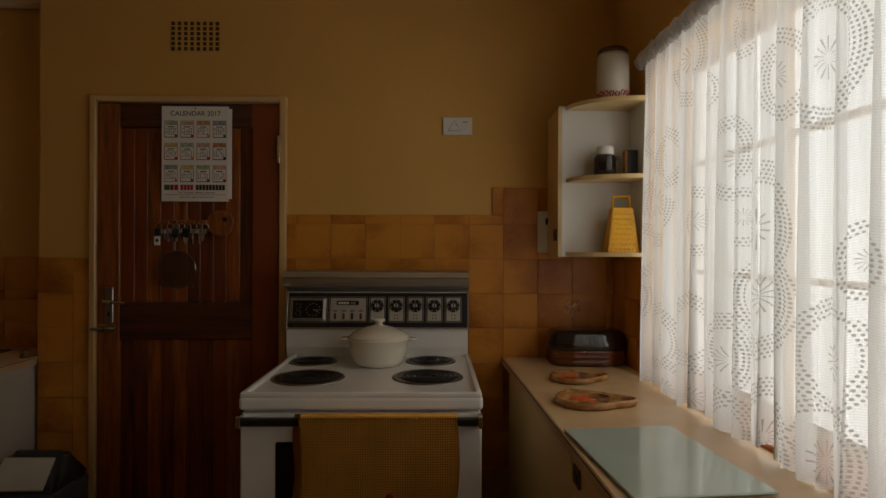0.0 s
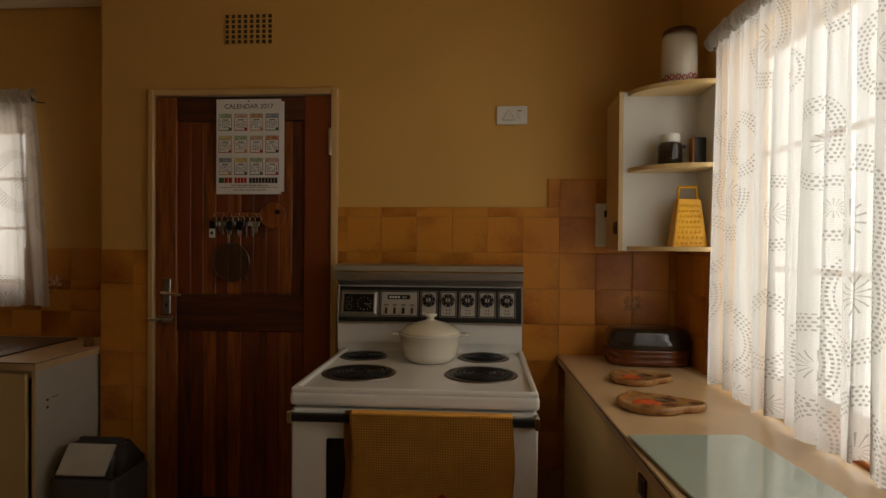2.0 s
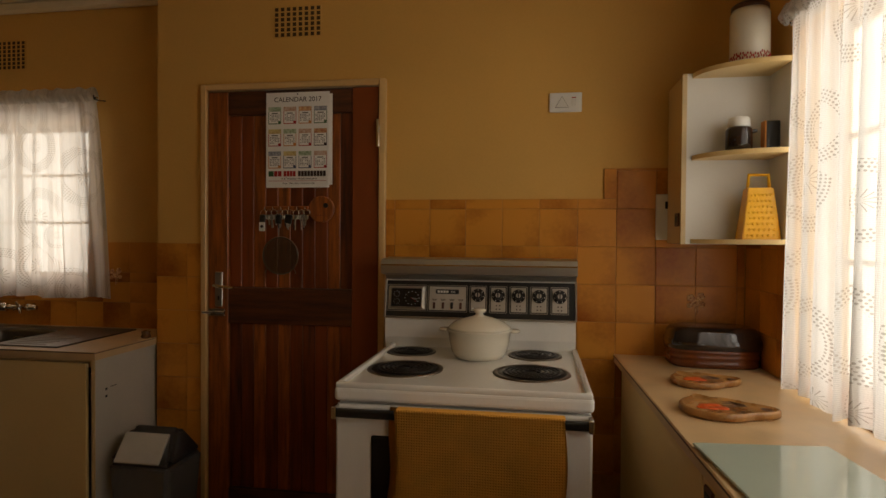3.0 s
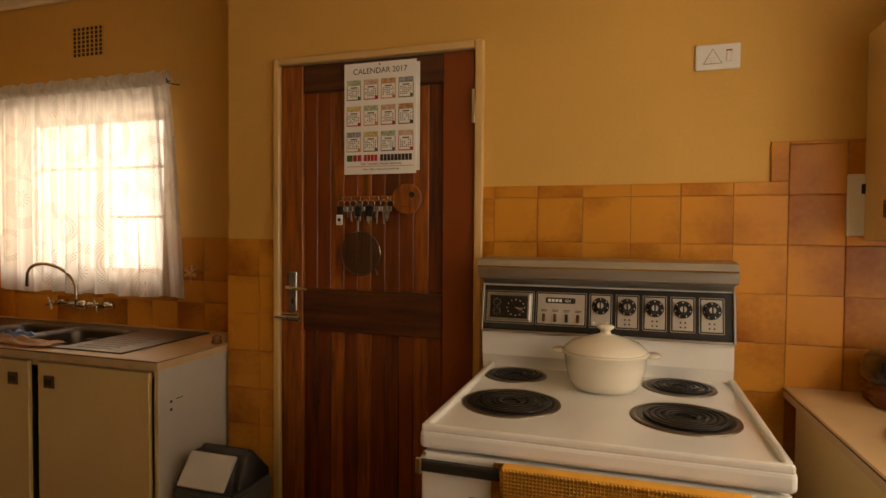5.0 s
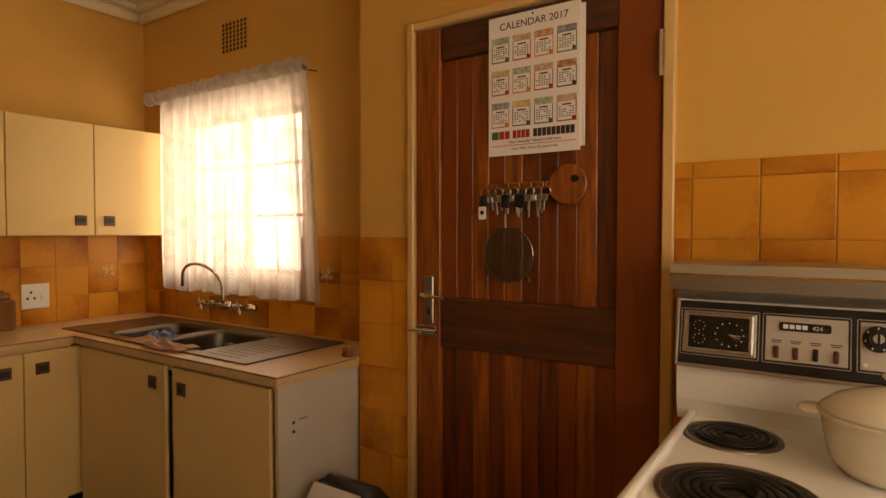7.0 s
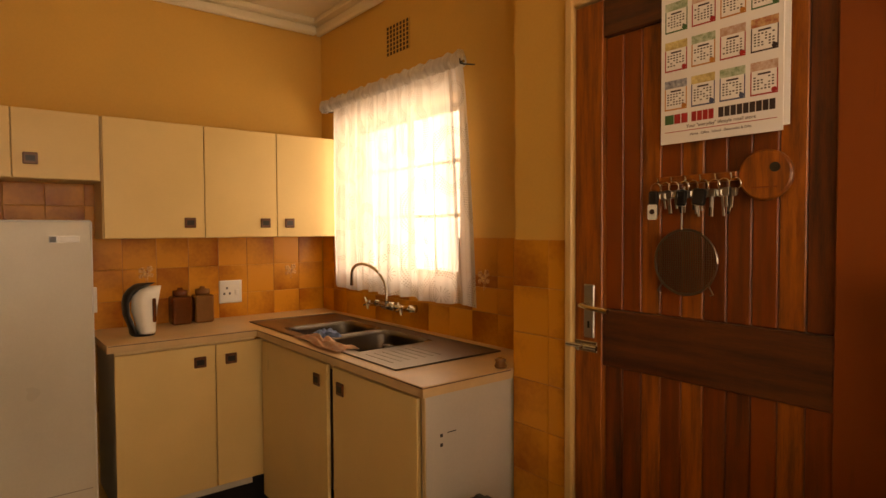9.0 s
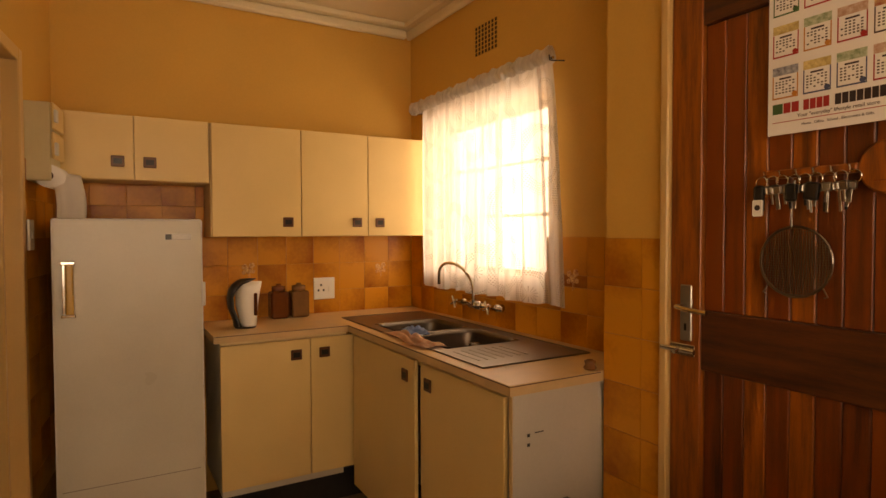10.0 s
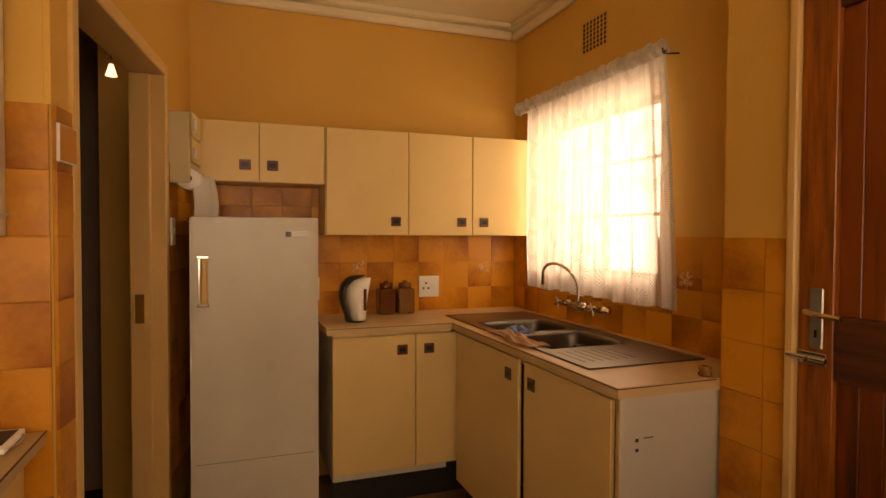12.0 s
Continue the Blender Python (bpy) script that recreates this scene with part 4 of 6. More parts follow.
# casserole
pot = thing("casserole", (-0.226, 2.315, PZ), "cream ceramic casserole with lid standing on the stove", "casserole")
P = (-0.226, 2.315, PZ)
part("bowl", lathe([(0.080, 0), (0.098, 0.005), (0.112, 0.025), (0.122, 0.065), (0.127, 0.098), (0.134, 0.105), (0.134, 0.110), (0.124, 0.110)], P, 48), CERAMIC, pot, smooth=True)
for sgn in (-1, 1):
    bm = lathe([(0.026, 0), (0.030, 0.004), (0.026, 0.008)], (0, 0, 0), 20)
    bmesh.ops.scale(bm, vec=(0.9, 1.4, 1), verts=bm.verts)
    bmesh.ops.translate(bm, vec=(P[0] + sgn * 0.140, P[1], P[2] + 0.100), verts=bm.verts)
    part("handle", bm, CERAMIC, pot, smooth=True)
lid = part("lid", lathe([(0.123, 0.109), (0.129, 0.112), (0.127, 0.117), (0.105, 0.133), (0.068, 0.147), (0.030, 0.156), (0.017, 0.160), (0.015, 0.168), (0.026, 0.175), (0.028, 0.180), (0.020, 0.185), (0.004, 0.186)], P, 48), CERAMIC, pot, smooth=True)
pot.scale = (0.91, 0.91, 0.985)

# ---------------------------------------------------------------- window counter
CZ = 0.904
CXF = 0.306
CSKEW = 0.031  # the counter front runs a little out of square


def handle_recess(x, y, z, axis, parent, sgn=-1):
    """A square dark recessed pull with a chrome-brown rim. axis: the way the door faces."""
    if axis == "x":
        h = part("handle", box(x + sgn * 0.007, x, y - 0.027, y + 0.027, z - 0.025, z + 0.025, 0.003), PULL, parent, "square dark brown recessed pull")
        part("cup", box(x + sgn * 0.0085, x + sgn * 0.0065, y - 0.017, y + 0.017, z - 0.012, z + 0.012), BLACK, h)
    else:
        h = part("handle", box(x - 0.027, x + 0.027, y + sgn * 0.007, y, z - 0.025, z + 0.025, 0.003), PULL, parent, "square dark brown recessed pull")
        part("cup", box(x - 0.017, x + 0.017, y + sgn * 0.0085, y + sgn * 0.0065, z - 0.012, z + 0.012), BLACK, h)


ctop = thing("window_worktop", (0.6, 1.0, CZ - 0.04), "speckled beige laminate worktop under the window", "worktop")
bm = box(CXF - 0.008, EAST, BACK + 0.02, DOOR_Y - 0.012, CZ - 0.034, CZ, 0.003)
for v in bm.verts:
    if v.co.x < 0.5:
        v.co.x += CSKEW * (2.64 - v.co.y)
part("slab", bm, TOP, ctop)
bm = box(CXF - 0.0095, CXF - 0.0075, BACK + 0.02, DOOR_Y - 0.013, CZ - 0.008, CZ - 0.004)
for v in bm.verts:
    v.co.x += CSKEW * (2.64 - v.co.y)
part("edge_seam", bm, BROWN_LINE, ctop)
ys = (-1.2, -0.5, 0.2, 0.88, 1.56, 2.6)
for k, (a, b) in enumerate(zip(ys, ys[1:])):
    cf = CXF + CSKEW * (2.64 - (a + b) / 2)
    c = thing("base_cabinet", (0.6, (a + b) / 2, 0), "cream laminate base cabinet under the window worktop", "cabinet", "window base cabinets", turn=CSKEW)
    part("body", box(cf + 0.035, EAST - 0.03, a + 0.003, b - 0.003, 0.09, CZ - 0.0345), GREY_BOARD, c)
    part("kickboard", box(cf + 0.07, cf + 0.085, a + 0.003, b - 0.003, 0, 0.0895), BLACK, c)
    d = part("door", box(cf + 0.016, cf + 0.0345, a + 0.003, b - 0.003, 0.10, CZ - 0.045, 0.002), CREAM, c)
    if b < 2:
        handle_recess(cf + 0.016, b - 0.06, CZ - 0.092, "x", d)

# things on the window counter
bread = thing("bread_bin", (0.63, 2.52, CZ), "dark smoky-brown glossy bread bin with rounded ends", "bread bin")


def capsule(rows, cx, cy, z, n=44):
    """A body of rounded-box outline: rows of (half length, half depth, height)."""
    bm = bmesh.new()
    rings = []
    for rx, ry, h in rows:
        ring_ = []
        for k in range(n):
            t = 2 * math.pi * k / n
            e = 0.55
            ring_.append(bm.verts.new((cx + rx * math.copysign(abs(math.cos(t)) ** e, math.cos(t)), cy + ry * math.copysign(abs(math.sin(t)) ** e, math.sin(t)), z + h)))
        rings.append(ring_)
    for p, q in zip(rings, rings[1:]):
        for k in range(n):
            bm.faces.new((p[k], p[(k + 1) % n], q[(k + 1) % n], q[k]))
    bm.faces.new(rings[0][::-1])
    bm.faces.new(rings[-1])
    return bm


part("body", capsule([(0.150, 0.092, 0), (0.160, 0.100, 0.006), (0.162, 0.102, 0.022), (0.157, 0.098, 0.027), (0.163, 0.102, 0.034), (0.164, 0.103, 0.044), (0.159, 0.099, 0.049), (0.165, 0.104, 0.056), (0.165, 0.104, 0.066)], 0.640, 2.51, CZ), AMBER, bread, "ribbed red-brown lower body", smooth=True)
part("lid", capsule([(0.163, 0.103, 0.067), (0.168, 0.106, 0.070), (0.168, 0.106, 0.098), (0.163, 0.102, 0.104), (0.158, 0.098, 0.128), (0.146, 0.088, 0.143), (0.12, 0.07, 0.148)], 0.640, 2.51, CZ), BROWN_GLASS, bread, "dark glossy lid", smooth=True)
part("lid_knob", lathe([(0.010, 0), (0.012, 0.003), (0.007, 0.009)], (0.57, 2.43, CZ + 0.122), 14), ALU, bread)


def trivet(cx, cy, z, s, turn, label):
    """A flat stoneware pot stand: a fruit-shaped body drawn out into a handle with a finger hole."""
    t = thing("pot_stand", (cx, cy, z), label, "pot stand", "pot stands")
    n = 64

    def edge(i, k=1.0):
        a = 2 * math.pi * i / n
        b = (a + math.pi) % (2 * math.pi) - math.pi
        r = s * (0.92 + 0.06 * math.cos(2 * a) + 0.62 * math.exp(-(b / 0.34) ** 2) + 0.26 * math.exp(-((b - 2.0) / 0.20) ** 2) - 0.10 * math.exp(-((b - 1.55) / 0.2) ** 2)) - s * (1 - k)
        return (cx + r * math.cos(a + turn) * 1.0, cy + r * math.sin(a + turn) * 1.12)
    bm = bmesh.new()
    rings = [[bm.verts.new((*edge(i, k), z + zz)) for i in range(n)] for zz, k in ((0, 0.92), (0.006, 1.0), (0.018, 1.0), (0.023, 0.95), (0.022, 0.90), (0.018, 0.86))]
    for p, q in zip(rings, rings[1:]):
        for i in range(n):
            bm.faces.new((p[i], p[(i + 1) % n], q[(i + 1) % n], q[i]))
    bm.faces.new(rings[0][::-1])
    bm.faces.new(rings[-1])
    part("slab", bm, TERRACOTTA, t, smooth=True)
    hx, hy = cx + s * 1.24 * math.cos(turn), cy + s * 1.19 * math.sin(turn)
    part("finger_hole", lathe([(0.001, 0.0), (s * 0.13, 0.0), (s * 0.15, 0.001)], (hx, hy, z + 0.0185), 16, cap=False), WOOD_RAIL, t, smooth=True)
    bm = bmesh.new()
    for k, (u, v) in enumerate(((-0.30, 0.12), (-0.05, 0.18), (-0.18, -0.12), (0.08, -0.10), (-0.40, -0.08))):
        got = bmesh.ops.create_icosphere(bm, subdivisions=2, radius=s * 0.19)["verts"]
        bmesh.ops.scale(bm, vec=(1, 0.9, 0.14), verts=got)
        bmesh.ops.translate(bm, vec=(cx + s * u, cy + s * v - s * 0.1, z + 0.0185), verts=got)
    part("painted_fruit", bm, FRUIT_RED, t, "painted orange-red fruit", smooth=True)
    bm = bmesh.new()
    for k in range(4):
        y = cy + s * (-0.05 + 0.16 * k)
        tube([(cx + s * 0.20, y, z + 0.0185), (cx + s * 0.5, y + s * 0.05, z + 0.0195), (cx + s * 0.80, y + s * (0.10 - 0.09 * k), z + 0.0185)], 0.0012, 5, bm)
    part("painted_stem", bm, BROWN_LINE, t, "dark painted stems")
    return t


FRUIT_RED = material("orange_red_glaze", (0.66, 0.10, 0.02), 0.3)
trivet(0.470, 1.845, CZ, 0.098, -0.12, "brown apple-shaped stoneware pot stand with orange fruit")
trivet(0.505, 2.17, CZ, 0.086, 0.10, "smaller brown apple-shaped stoneware pot stand")
gb = thing("glass_chopping_board", (0.50, 1.36, CZ), "pale green glass chopping board on the worktop", "chopping board", turn=0.09)
part("glass", box(0.354, 0.652, 1.14, 1.575, CZ + 0.003, CZ + 0.009, 0.0025), BOARD_GLASS, gb)
for x in (0.38, 0.625):
    for y in (1.17, 1.545):
        part("foot", lathe([(0.008, 0), (0.008, 0.0032)], (x, y, CZ), 12), WHITE, gb)

# corner wall cupboard with open end shelves
KX, KY, KZ0, KZ1 = 0.50, 2.41, 1.36, 1.975
cup = thing("corner_wall_cupboard", (0.67, 2.5, KZ0), "cream wall cupboard with white open rounded end shelves", "cupboard")
part("body", box(KX + 0.018, EAST - 0.003, KY, DOOR_Y - 0.014, KZ0, KZ1, 0.002), GREY_BOARD, cup)
kd = part("door", box(KX, KX + 0.0175, KY + 0.002, DOOR_Y - 0.016, KZ0 + 0.002, KZ1 - 0.002, 0.002), CREAM, cup)
handle_recess(KX, KY + 0.04, KZ0 + 0.09, "x", kd)
part("end_panel", box(KX + 0.004, EAST - 0.003, KY - 0.018, KY - 0.0005, KZ0, KZ1, 0.002), WHITE, cup, "white end panel")
part("edge_strip", box(KX - 0.004, KX + 0.012, KY - 0.020, KY - 0.0185, KZ0, KZ1), CREAM_EDGE, cup)
part("wall_panel", box(EAST - 0.019, EAST - 0.0035, KY - 0.195, KY - 0.0185, KZ0, KZ1, 0.002), WHITE, cup)


def quarter(z, t, name):
    bm = bmesh.new()
    rx, ry = EAST - 0.02 - KX - 0.03, 0.185
    pts = [(EAST - 0.0195, KY - 0.0185)] + [(EAST - 0.0195 - rx * math.cos(a), KY - 0.0185 - ry * math.sin(a)) for a in [math.pi / 2 * k / 14 for k in range(15)]]
    lo = [bm.verts.new((x, y, z)) for x, y in pts]
    hi = [bm.verts.new((x, y, z + t)) for x, y in pts]
    bm.faces.new(lo[::-1])
    bm.faces.new(hi)
    for k in range(len(pts)):
        bm.faces.new((lo[k], lo[(k + 1) % len(pts)], hi[(k + 1) % len(pts)], hi[k]))
    bmesh.ops.recalc_face_normals(bm, faces=bm.faces)
    return part(name, bm, CREAM, cup, "rounded open shelf")


for z in (KZ0 + 0.002, 1.662, KZ1 - 0.018):
    quarter(z, 0.016, "shelf")
S1, S2, S3 = KZ0 + 0.018, 1.678, KZ1
gr = thing("box_grater", (0.725, 2.30, S1), "yellow plastic box grater standing on the bottom shelf", "grater")
bm = bmesh.new()
w0, w1, h = 0.062, 0.040, 0.175
lo = [bm.verts.new((0.725 + sx * w0, 2.30 + sy * 0.038, S1)) for sx, sy in ((-1, -1), (1, -1), (1, 1), (-1, 1))]
hi = [bm.verts.new((0.725 + sx * w1, 2.30 + sy * 0.026, S1 + h)) for sx, sy in ((-1, -1), (1, -1), (1, 1), (-1, 1))]
for k in range(4):
    bm.faces.new((lo[k], lo[(k + 1) % 4], hi[(k + 1) % 4], hi[k]))
bm.faces.new(hi)
bm.faces.new(lo[::-1])
bmesh.ops.bevel(bm, geom=bm.edges[:], offset=0.003, segments=2, affect="EDGES")
part("body", bm, YELLOW, gr)
bm = tube([(0.690, 2.30, S1 + h - 0.005), (0.694, 2.30, S1 + h + 0.045), (0.756, 2.30, S1 + h + 0.045), (0.760, 2.30, S1 + h - 0.005)], 0.006, 8)
part("handle", bm, YELLOW, gr, smooth=True)
bm = bmesh.new()
for r in range(8):
    for c in range(6):
        f = (r + 0.7) / 9
        ww = (w0 * (1 - f) + w1 * f) * 0.82
        x = 0.725 - ww + 2 * ww * (c + (0.5 if r % 2 else 0.2)) / 6
        y = 2.30 - (0.038 * (1 - f) + 0.026 * f)
        got = bmesh.ops.create_icosphere(bm, subdivisions=1, radius=0.0048)["verts"]
        bmesh.ops.scale(bm, vec=(1, 0.6, 1.1), verts=got)
        bmesh.ops.translate(bm, vec=(x, y, S1 + f * h), verts=got)
part("teeth", bm, YELLOW, gr, "rows of raised grating teeth", smooth=True)
jug = thing("shelf_jar", (0.665, 2.315, S2), "dark jar with white lid on the middle shelf", "jar")
part("body", lathe([(0.036, 0), (0.043, 0.006), (0.043, 0.075), (0.036, 0.085)], (0.665, 2.315, S2), 24), BROWN_GLASS, jug, smooth=True)
part("lid", lathe([(0.034, 0.085), (0.036, 0.088), (0.034, 0.115), (0.03, 0.118)], (0.665, 2.315, S2), 24), WHITE, jug, "white screw lid", smooth=True)
part("spout", box(0.70, 0.722, 2.305, 2.325, S2 + 0.066, S2 + 0.078, 0.003), BROWN_GLASS, jug)
tin = thing("shelf_tin", (0.775, 2.315, S2), "small dark tin with orange frame on the middle shelf", "tin")
part("body", box(0.745, 0.81, 2.30, 2.33, S2, S2 + 0.105, 0.005), BLACK, tin)
part("frame_edge", box(0.741, 0.747, 2.296, 2.334, S2, S2 + 0.105, 0.002), ORANGE_INK, tin)
can = thing("canister", (0.70, 2.33, S3), "cream ceramic canister with brown flower band on the cupboard top", "canister")
part("body", lathe([(0.058, 0), (0.064, 0.006), (0.064, 0.175), (0.058, 0.19)], (0.70, 2.33, S3), 32), CERAMIC, can, smooth=True)
part("lid", lathe([(0.060, 0.190), (0.060, 0.205), (0.05, 0.212), (0.012, 0.214), (0.012, 0.225)], (0.70, 2.33, S3), 32), WOOD_RAIL, can, "brown lid", smooth=True)
rnd = random.Random(21)
for k in range(9):
    a = math.pi + math.pi * (k + 0.5) / 9
    bm = bmesh.new()
    zc = 0.022 + rnd.uniform(-0.006, 0.008)
    for q in range(6):
        t = 2 * math.pi * q / 6 + k
        da, dz = 0.0085 * math.cos(t) / 0.064, 0.0085 * math.sin(t)
        got = bmesh.ops.create_icosphere(bm, subdivisions=1, radius=0.0055)["verts"]
        bmesh.ops.scale(bm, vec=(0.5, 0.5, 1), verts=got)
        bmesh.ops.translate(bm, vec=(0.70 + 0.0638 * math.cos(a + da), 2.33 + 0.0638 * math.sin(a + da), S3 + zc + dz), verts=got)
    part("flower_print", bm, RED_INK, can)

# ---------------------------------------------------------------- sink corner
LXF, UXF = -3.14, -3.385
SCF = 2.258
stop_ = thing("sink_worktop", (-2.6, 2.5, CZ - 0.035), "beige laminate L-shaped worktop with dark seam around the sink", "worktop")
# the front run is left open for the bowls
BX0, BX1, BY0, BY1 = -3.10, -2.30, 2.345, 2.76
for b in ((-3.12, BX0, SCF, SINK_Y - 0.012), (BX1, NICHE_X - 0.004, SCF, SINK_Y - 0.012), (BX0, BX1, SCF, BY0), (BX0, BX1, BY1, SINK_Y - 0.012), (WEST + 0.012, -3.12, 1.625, SINK_Y - 0.012)):
    part("slab", box(*b, CZ - 0.034, CZ), TOP, stop_)
bm = bmesh.new()
box(-3.12, NICHE_X - 0.004, SCF - 0.0015, SCF - 0.0002, CZ - 0.006, CZ - 0.003, bm=bm)
box(-3.1198, -3.1185, 1.63, SCF - 0.002, CZ - 0.006, CZ - 0.003, bm=bm)
box(NICHE_X - 0.0038, NICHE_X - 0.0025, SCF, DOOR_Y - 0.02, CZ - 0.006, CZ - 0.003, bm=bm)
part("edge_seam", bm, BROWN_LINE, stop_)
sink = thing("double_sink", (-2.6, 2.55, CZ), "stainless steel double sink with ribbed drainer set in the worktop", "sink")
EX0, EX1, EY_0, EY_1 = -3.36, -2.0, 2.31, 2.80
bowls = ((-3.06, -2.74), (-2.70, -2.34))
bm = bmesh.new()
zt = CZ + 0.003
for b in ((EX0, bowls[0][0], EY_0, EY_1), (bowls[1][1], EX1, EY_0, EY_1), (bowls[0][0], bowls[1][1], EY_0, 2.37), (bowls[0][0], bowls[1][1], 2.73, EY_1), (bowls[0][1], bowls[1][0], 2.37, 2.73)):
    box(*b, CZ + 0.0005, zt, bm=bm)
part("deck", bm, STEEL, sink)
bm = bmesh.new()
for b in ((EX0, EX1, EY_0, EY_0 + 0.008), (EX0, EX1, EY_1 - 0.008, EY_1), (EX0, EX0 + 0.008, EY_0 + 0.008, EY_1 - 0.008), (EX1 - 0.008, EX1, EY_0 + 0.008, EY_1 - 0.008)):
    box(*b, zt, zt + 0.003, 0.0012, bm=bm)
part("rim", bm, STEEL, sink)
for a, b in bowls:
    bm = bmesh.new()
    n = 36
    cx, cy, rx, ry = (a + b) / 2, 2.55, (b - a) / 2, 0.18

    def sup(k, s):
        t = 2 * math.pi * k / n
        e = 0.42
        return (cx + s * rx * math.copysign(abs(math.cos(t)) ** e, math.cos(t)), cy + s * ry * math.copysign(abs(math.sin(t)) ** e, math.sin(t)))
    rings = [[bm.verts.new((*sup(k, s), z)) for k in range(n)] for s, z in ((1.03, zt + 0.001), (0.98, zt - 0.002), (0.95, zt - 0.02), (0.90, zt - 0.13), (0.80, zt - 0.15), (0.1, zt - 0.155))]
    for p, q in zip(rings, rings[1:]):
        for k in range(n):
            bm.faces.new((p[k], p[(k + 1) % n], q[(k + 1) % n], q[k]))
    bm.faces.new(rings[-1])
    bowl = part("bowl", bm, SHADED_STEEL, sink, smooth=True)
    part("drain", lathe([(0.035, 0), (0.03, 0.003), (0.01, 0.002)], (cx, cy, zt - 0.154), 20), CHROME, bowl, smooth=True)
for i in range(7):
    y = 2.36 + i * 0.036
    part("drainer_rib", box(bowls[1][1] + 0.06, EX1 - 0.10, y, y + 0.007, zt - 0.001, zt + 0.0016, 0.0008), STEEL, sink)
glass = thing("drinking_glass", (-2.40, 2.58, CZ - 0.15), "clear glass tumbler upside down in the sink", "glass")
part("wall", lathe([(0.034, 0), (0.033, 0.005), (0.029, 0.10), (0.027, 0.135), (0.02, 0.14)], (-2.43, 2.56, CZ - 0.146), 24), clear_glass("tumbler_glass", (0.95, 0.93, 0.9)), glass, smooth=True)


def cloth(name, cx, cy, w, d, z, mat, label, seed, turn=0.0):
    rnd = random.Random(seed)
    t = thing(name, (cx, cy, z), label, "cloth")
    bm = bmesh.new()
    n = 22
    ph = [rnd.uniform(0, 6) for _ in range(4)]
    g = []
    for j in range(n + 1):
        row = []
        for i in range(n + 1):
            u, v = i / n - 0.5, j / n - 0.5
            edge = 1 - (2 * max(abs(u), abs(v))) ** 4
            zz = 0.006 + edge * (0.012 + 0.008 * math.sin(u * 14 + ph[0]) * math.cos(v * 9 + ph[1]) + 0.006 * math.sin(v * 21 + ph[2] + u * 6))
            x = u * w + 0.012 * math.sin(v * 8 + ph[3])
            y = v * d + 0.010 * math.sin(u * 9 + ph[1])
            row.append(bm.verts.new((cx + x * math.cos(turn) - y * math.sin(turn), cy + x * math.sin(turn) + y * math.cos(turn), z + zz)))
        g.append(row)
    for j in range(n):
        for i in range(n):
            bm.faces.new((g[j][i], g[j][i + 1], g[j + 1][i + 1], g[j + 1][i]))
    bmesh.ops.solidify(bm, geom=bm.faces[:], thickness=0.005)
    part("fabric", bm, mat, t, smooth=True)


cloth("dish_cloth", -2.575, 2.335, 0.40, 0.10, CZ + 0.003, PINK_CLOTH, "peach striped dish cloth folded on the sink edge", 3, -0.06)
cloth("blue_dish_cloth", -2.70, 2.41, 0.17, 0.10, CZ + 0.010, BLUE_CLOTH, "crumpled blue dish cloth on the sink divider", 5, -0.3)

tap = thing("sink_mixer_tap", (-2.87, SINK_Y, 1.0), "chrome wall-mounted mixer tap with swan-neck spout", "tap")
TZ = 1.0
TYY = SINK_Y - 0.05
part("crossbar", tube([(-3.0, TYY, TZ), (-2.60, TYY, TZ)], 0.013, 12), CHROME, tap, smooth=True)
part("mixer_body", tube([(-2.86, TYY - 0.006, TZ), (-2.77, TYY - 0.006, TZ)], 0.022, 14), CHROME, tap, smooth=True)
for x in (-2.95, -2.65):
    part("wall_union", tube([(x, TYY, TZ), (x, SINK_Y - 0.012, TZ)], 0.018, 12), CHROME, tap, smooth=True)
    h = part("tap_head", tube([(x, TYY, TZ), (x, TYY - 0.05, TZ + 0.006), (x, TYY - 0.055, TZ + 0.006)], 0.014, 12), CHROME, tap, smooth=True)
    for a in range(4):
        t = a * math.pi / 2 + 0.4
        part("handle_spoke", tube([(x, TYY - 0.053, TZ + 0.006), (x + 0.032 * math.cos(t), TYY - 0.056, TZ + 0.006 + 0.032 * math.sin(t))], 0.006, 8), CHROME, h)
pts = [(-2.815, TYY - 0.02, TZ + z) for z in (0.0, 0.03, 0.055)]
for k in range(1, 14):
    a = math.pi * k / 13
    pts.append((-2.968 + 0.153 * math.cos(a), TYY - 0.02 - 0.012 * (1 - math.cos(a)), TZ + 0.06 + 0.108 * abs(math.sin(a)) ** 0.8 + 0.06 * (1 - math.cos(a)) / 2 * (0.4 + 0.6 * (k < 13))))
pts += [(-3.124, TYY - 0.045, TZ + 0.090)]
part("spout", tube(pts, 0.0095, 12), CHROME, tap, "curved chrome swan-neck spout", smooth=True)

# base cabinets of the sink run and the west run
sinkcab = thing("sink_cabinet", (-2.4, 2.56, 0), "cream two-door cabinet under the sink with bare grey side", "cabinet")
part("end_panel", box(NICHE_X - 0.035, NICHE_X - 0.019, SCF + 0.022, SINK_Y - 0.014, 0.0, CZ - 0.035, 0.002), GREY_BOARD, sinkcab, "grey-white bare side panel")
part("body", box(LXF + 0.03, NICHE_X - 0.036, SCF + 0.30, SINK_Y - 0.014, 0.1, CZ - 0.165), GREY_BOARD, sinkcab)
part("rail", box(LXF + 0.03, NICHE_X - 0.036, SCF + 0.036, SCF + 0.049, CZ - 0.07, CZ - 0.035), CREAM_EDGE, sinkcab)
part("kickboard", box(LXF + 0.03, NICHE_X - 0.036, SCF + 0.075, SCF + 0.09, 0, 0.099), BLACK, sinkcab)
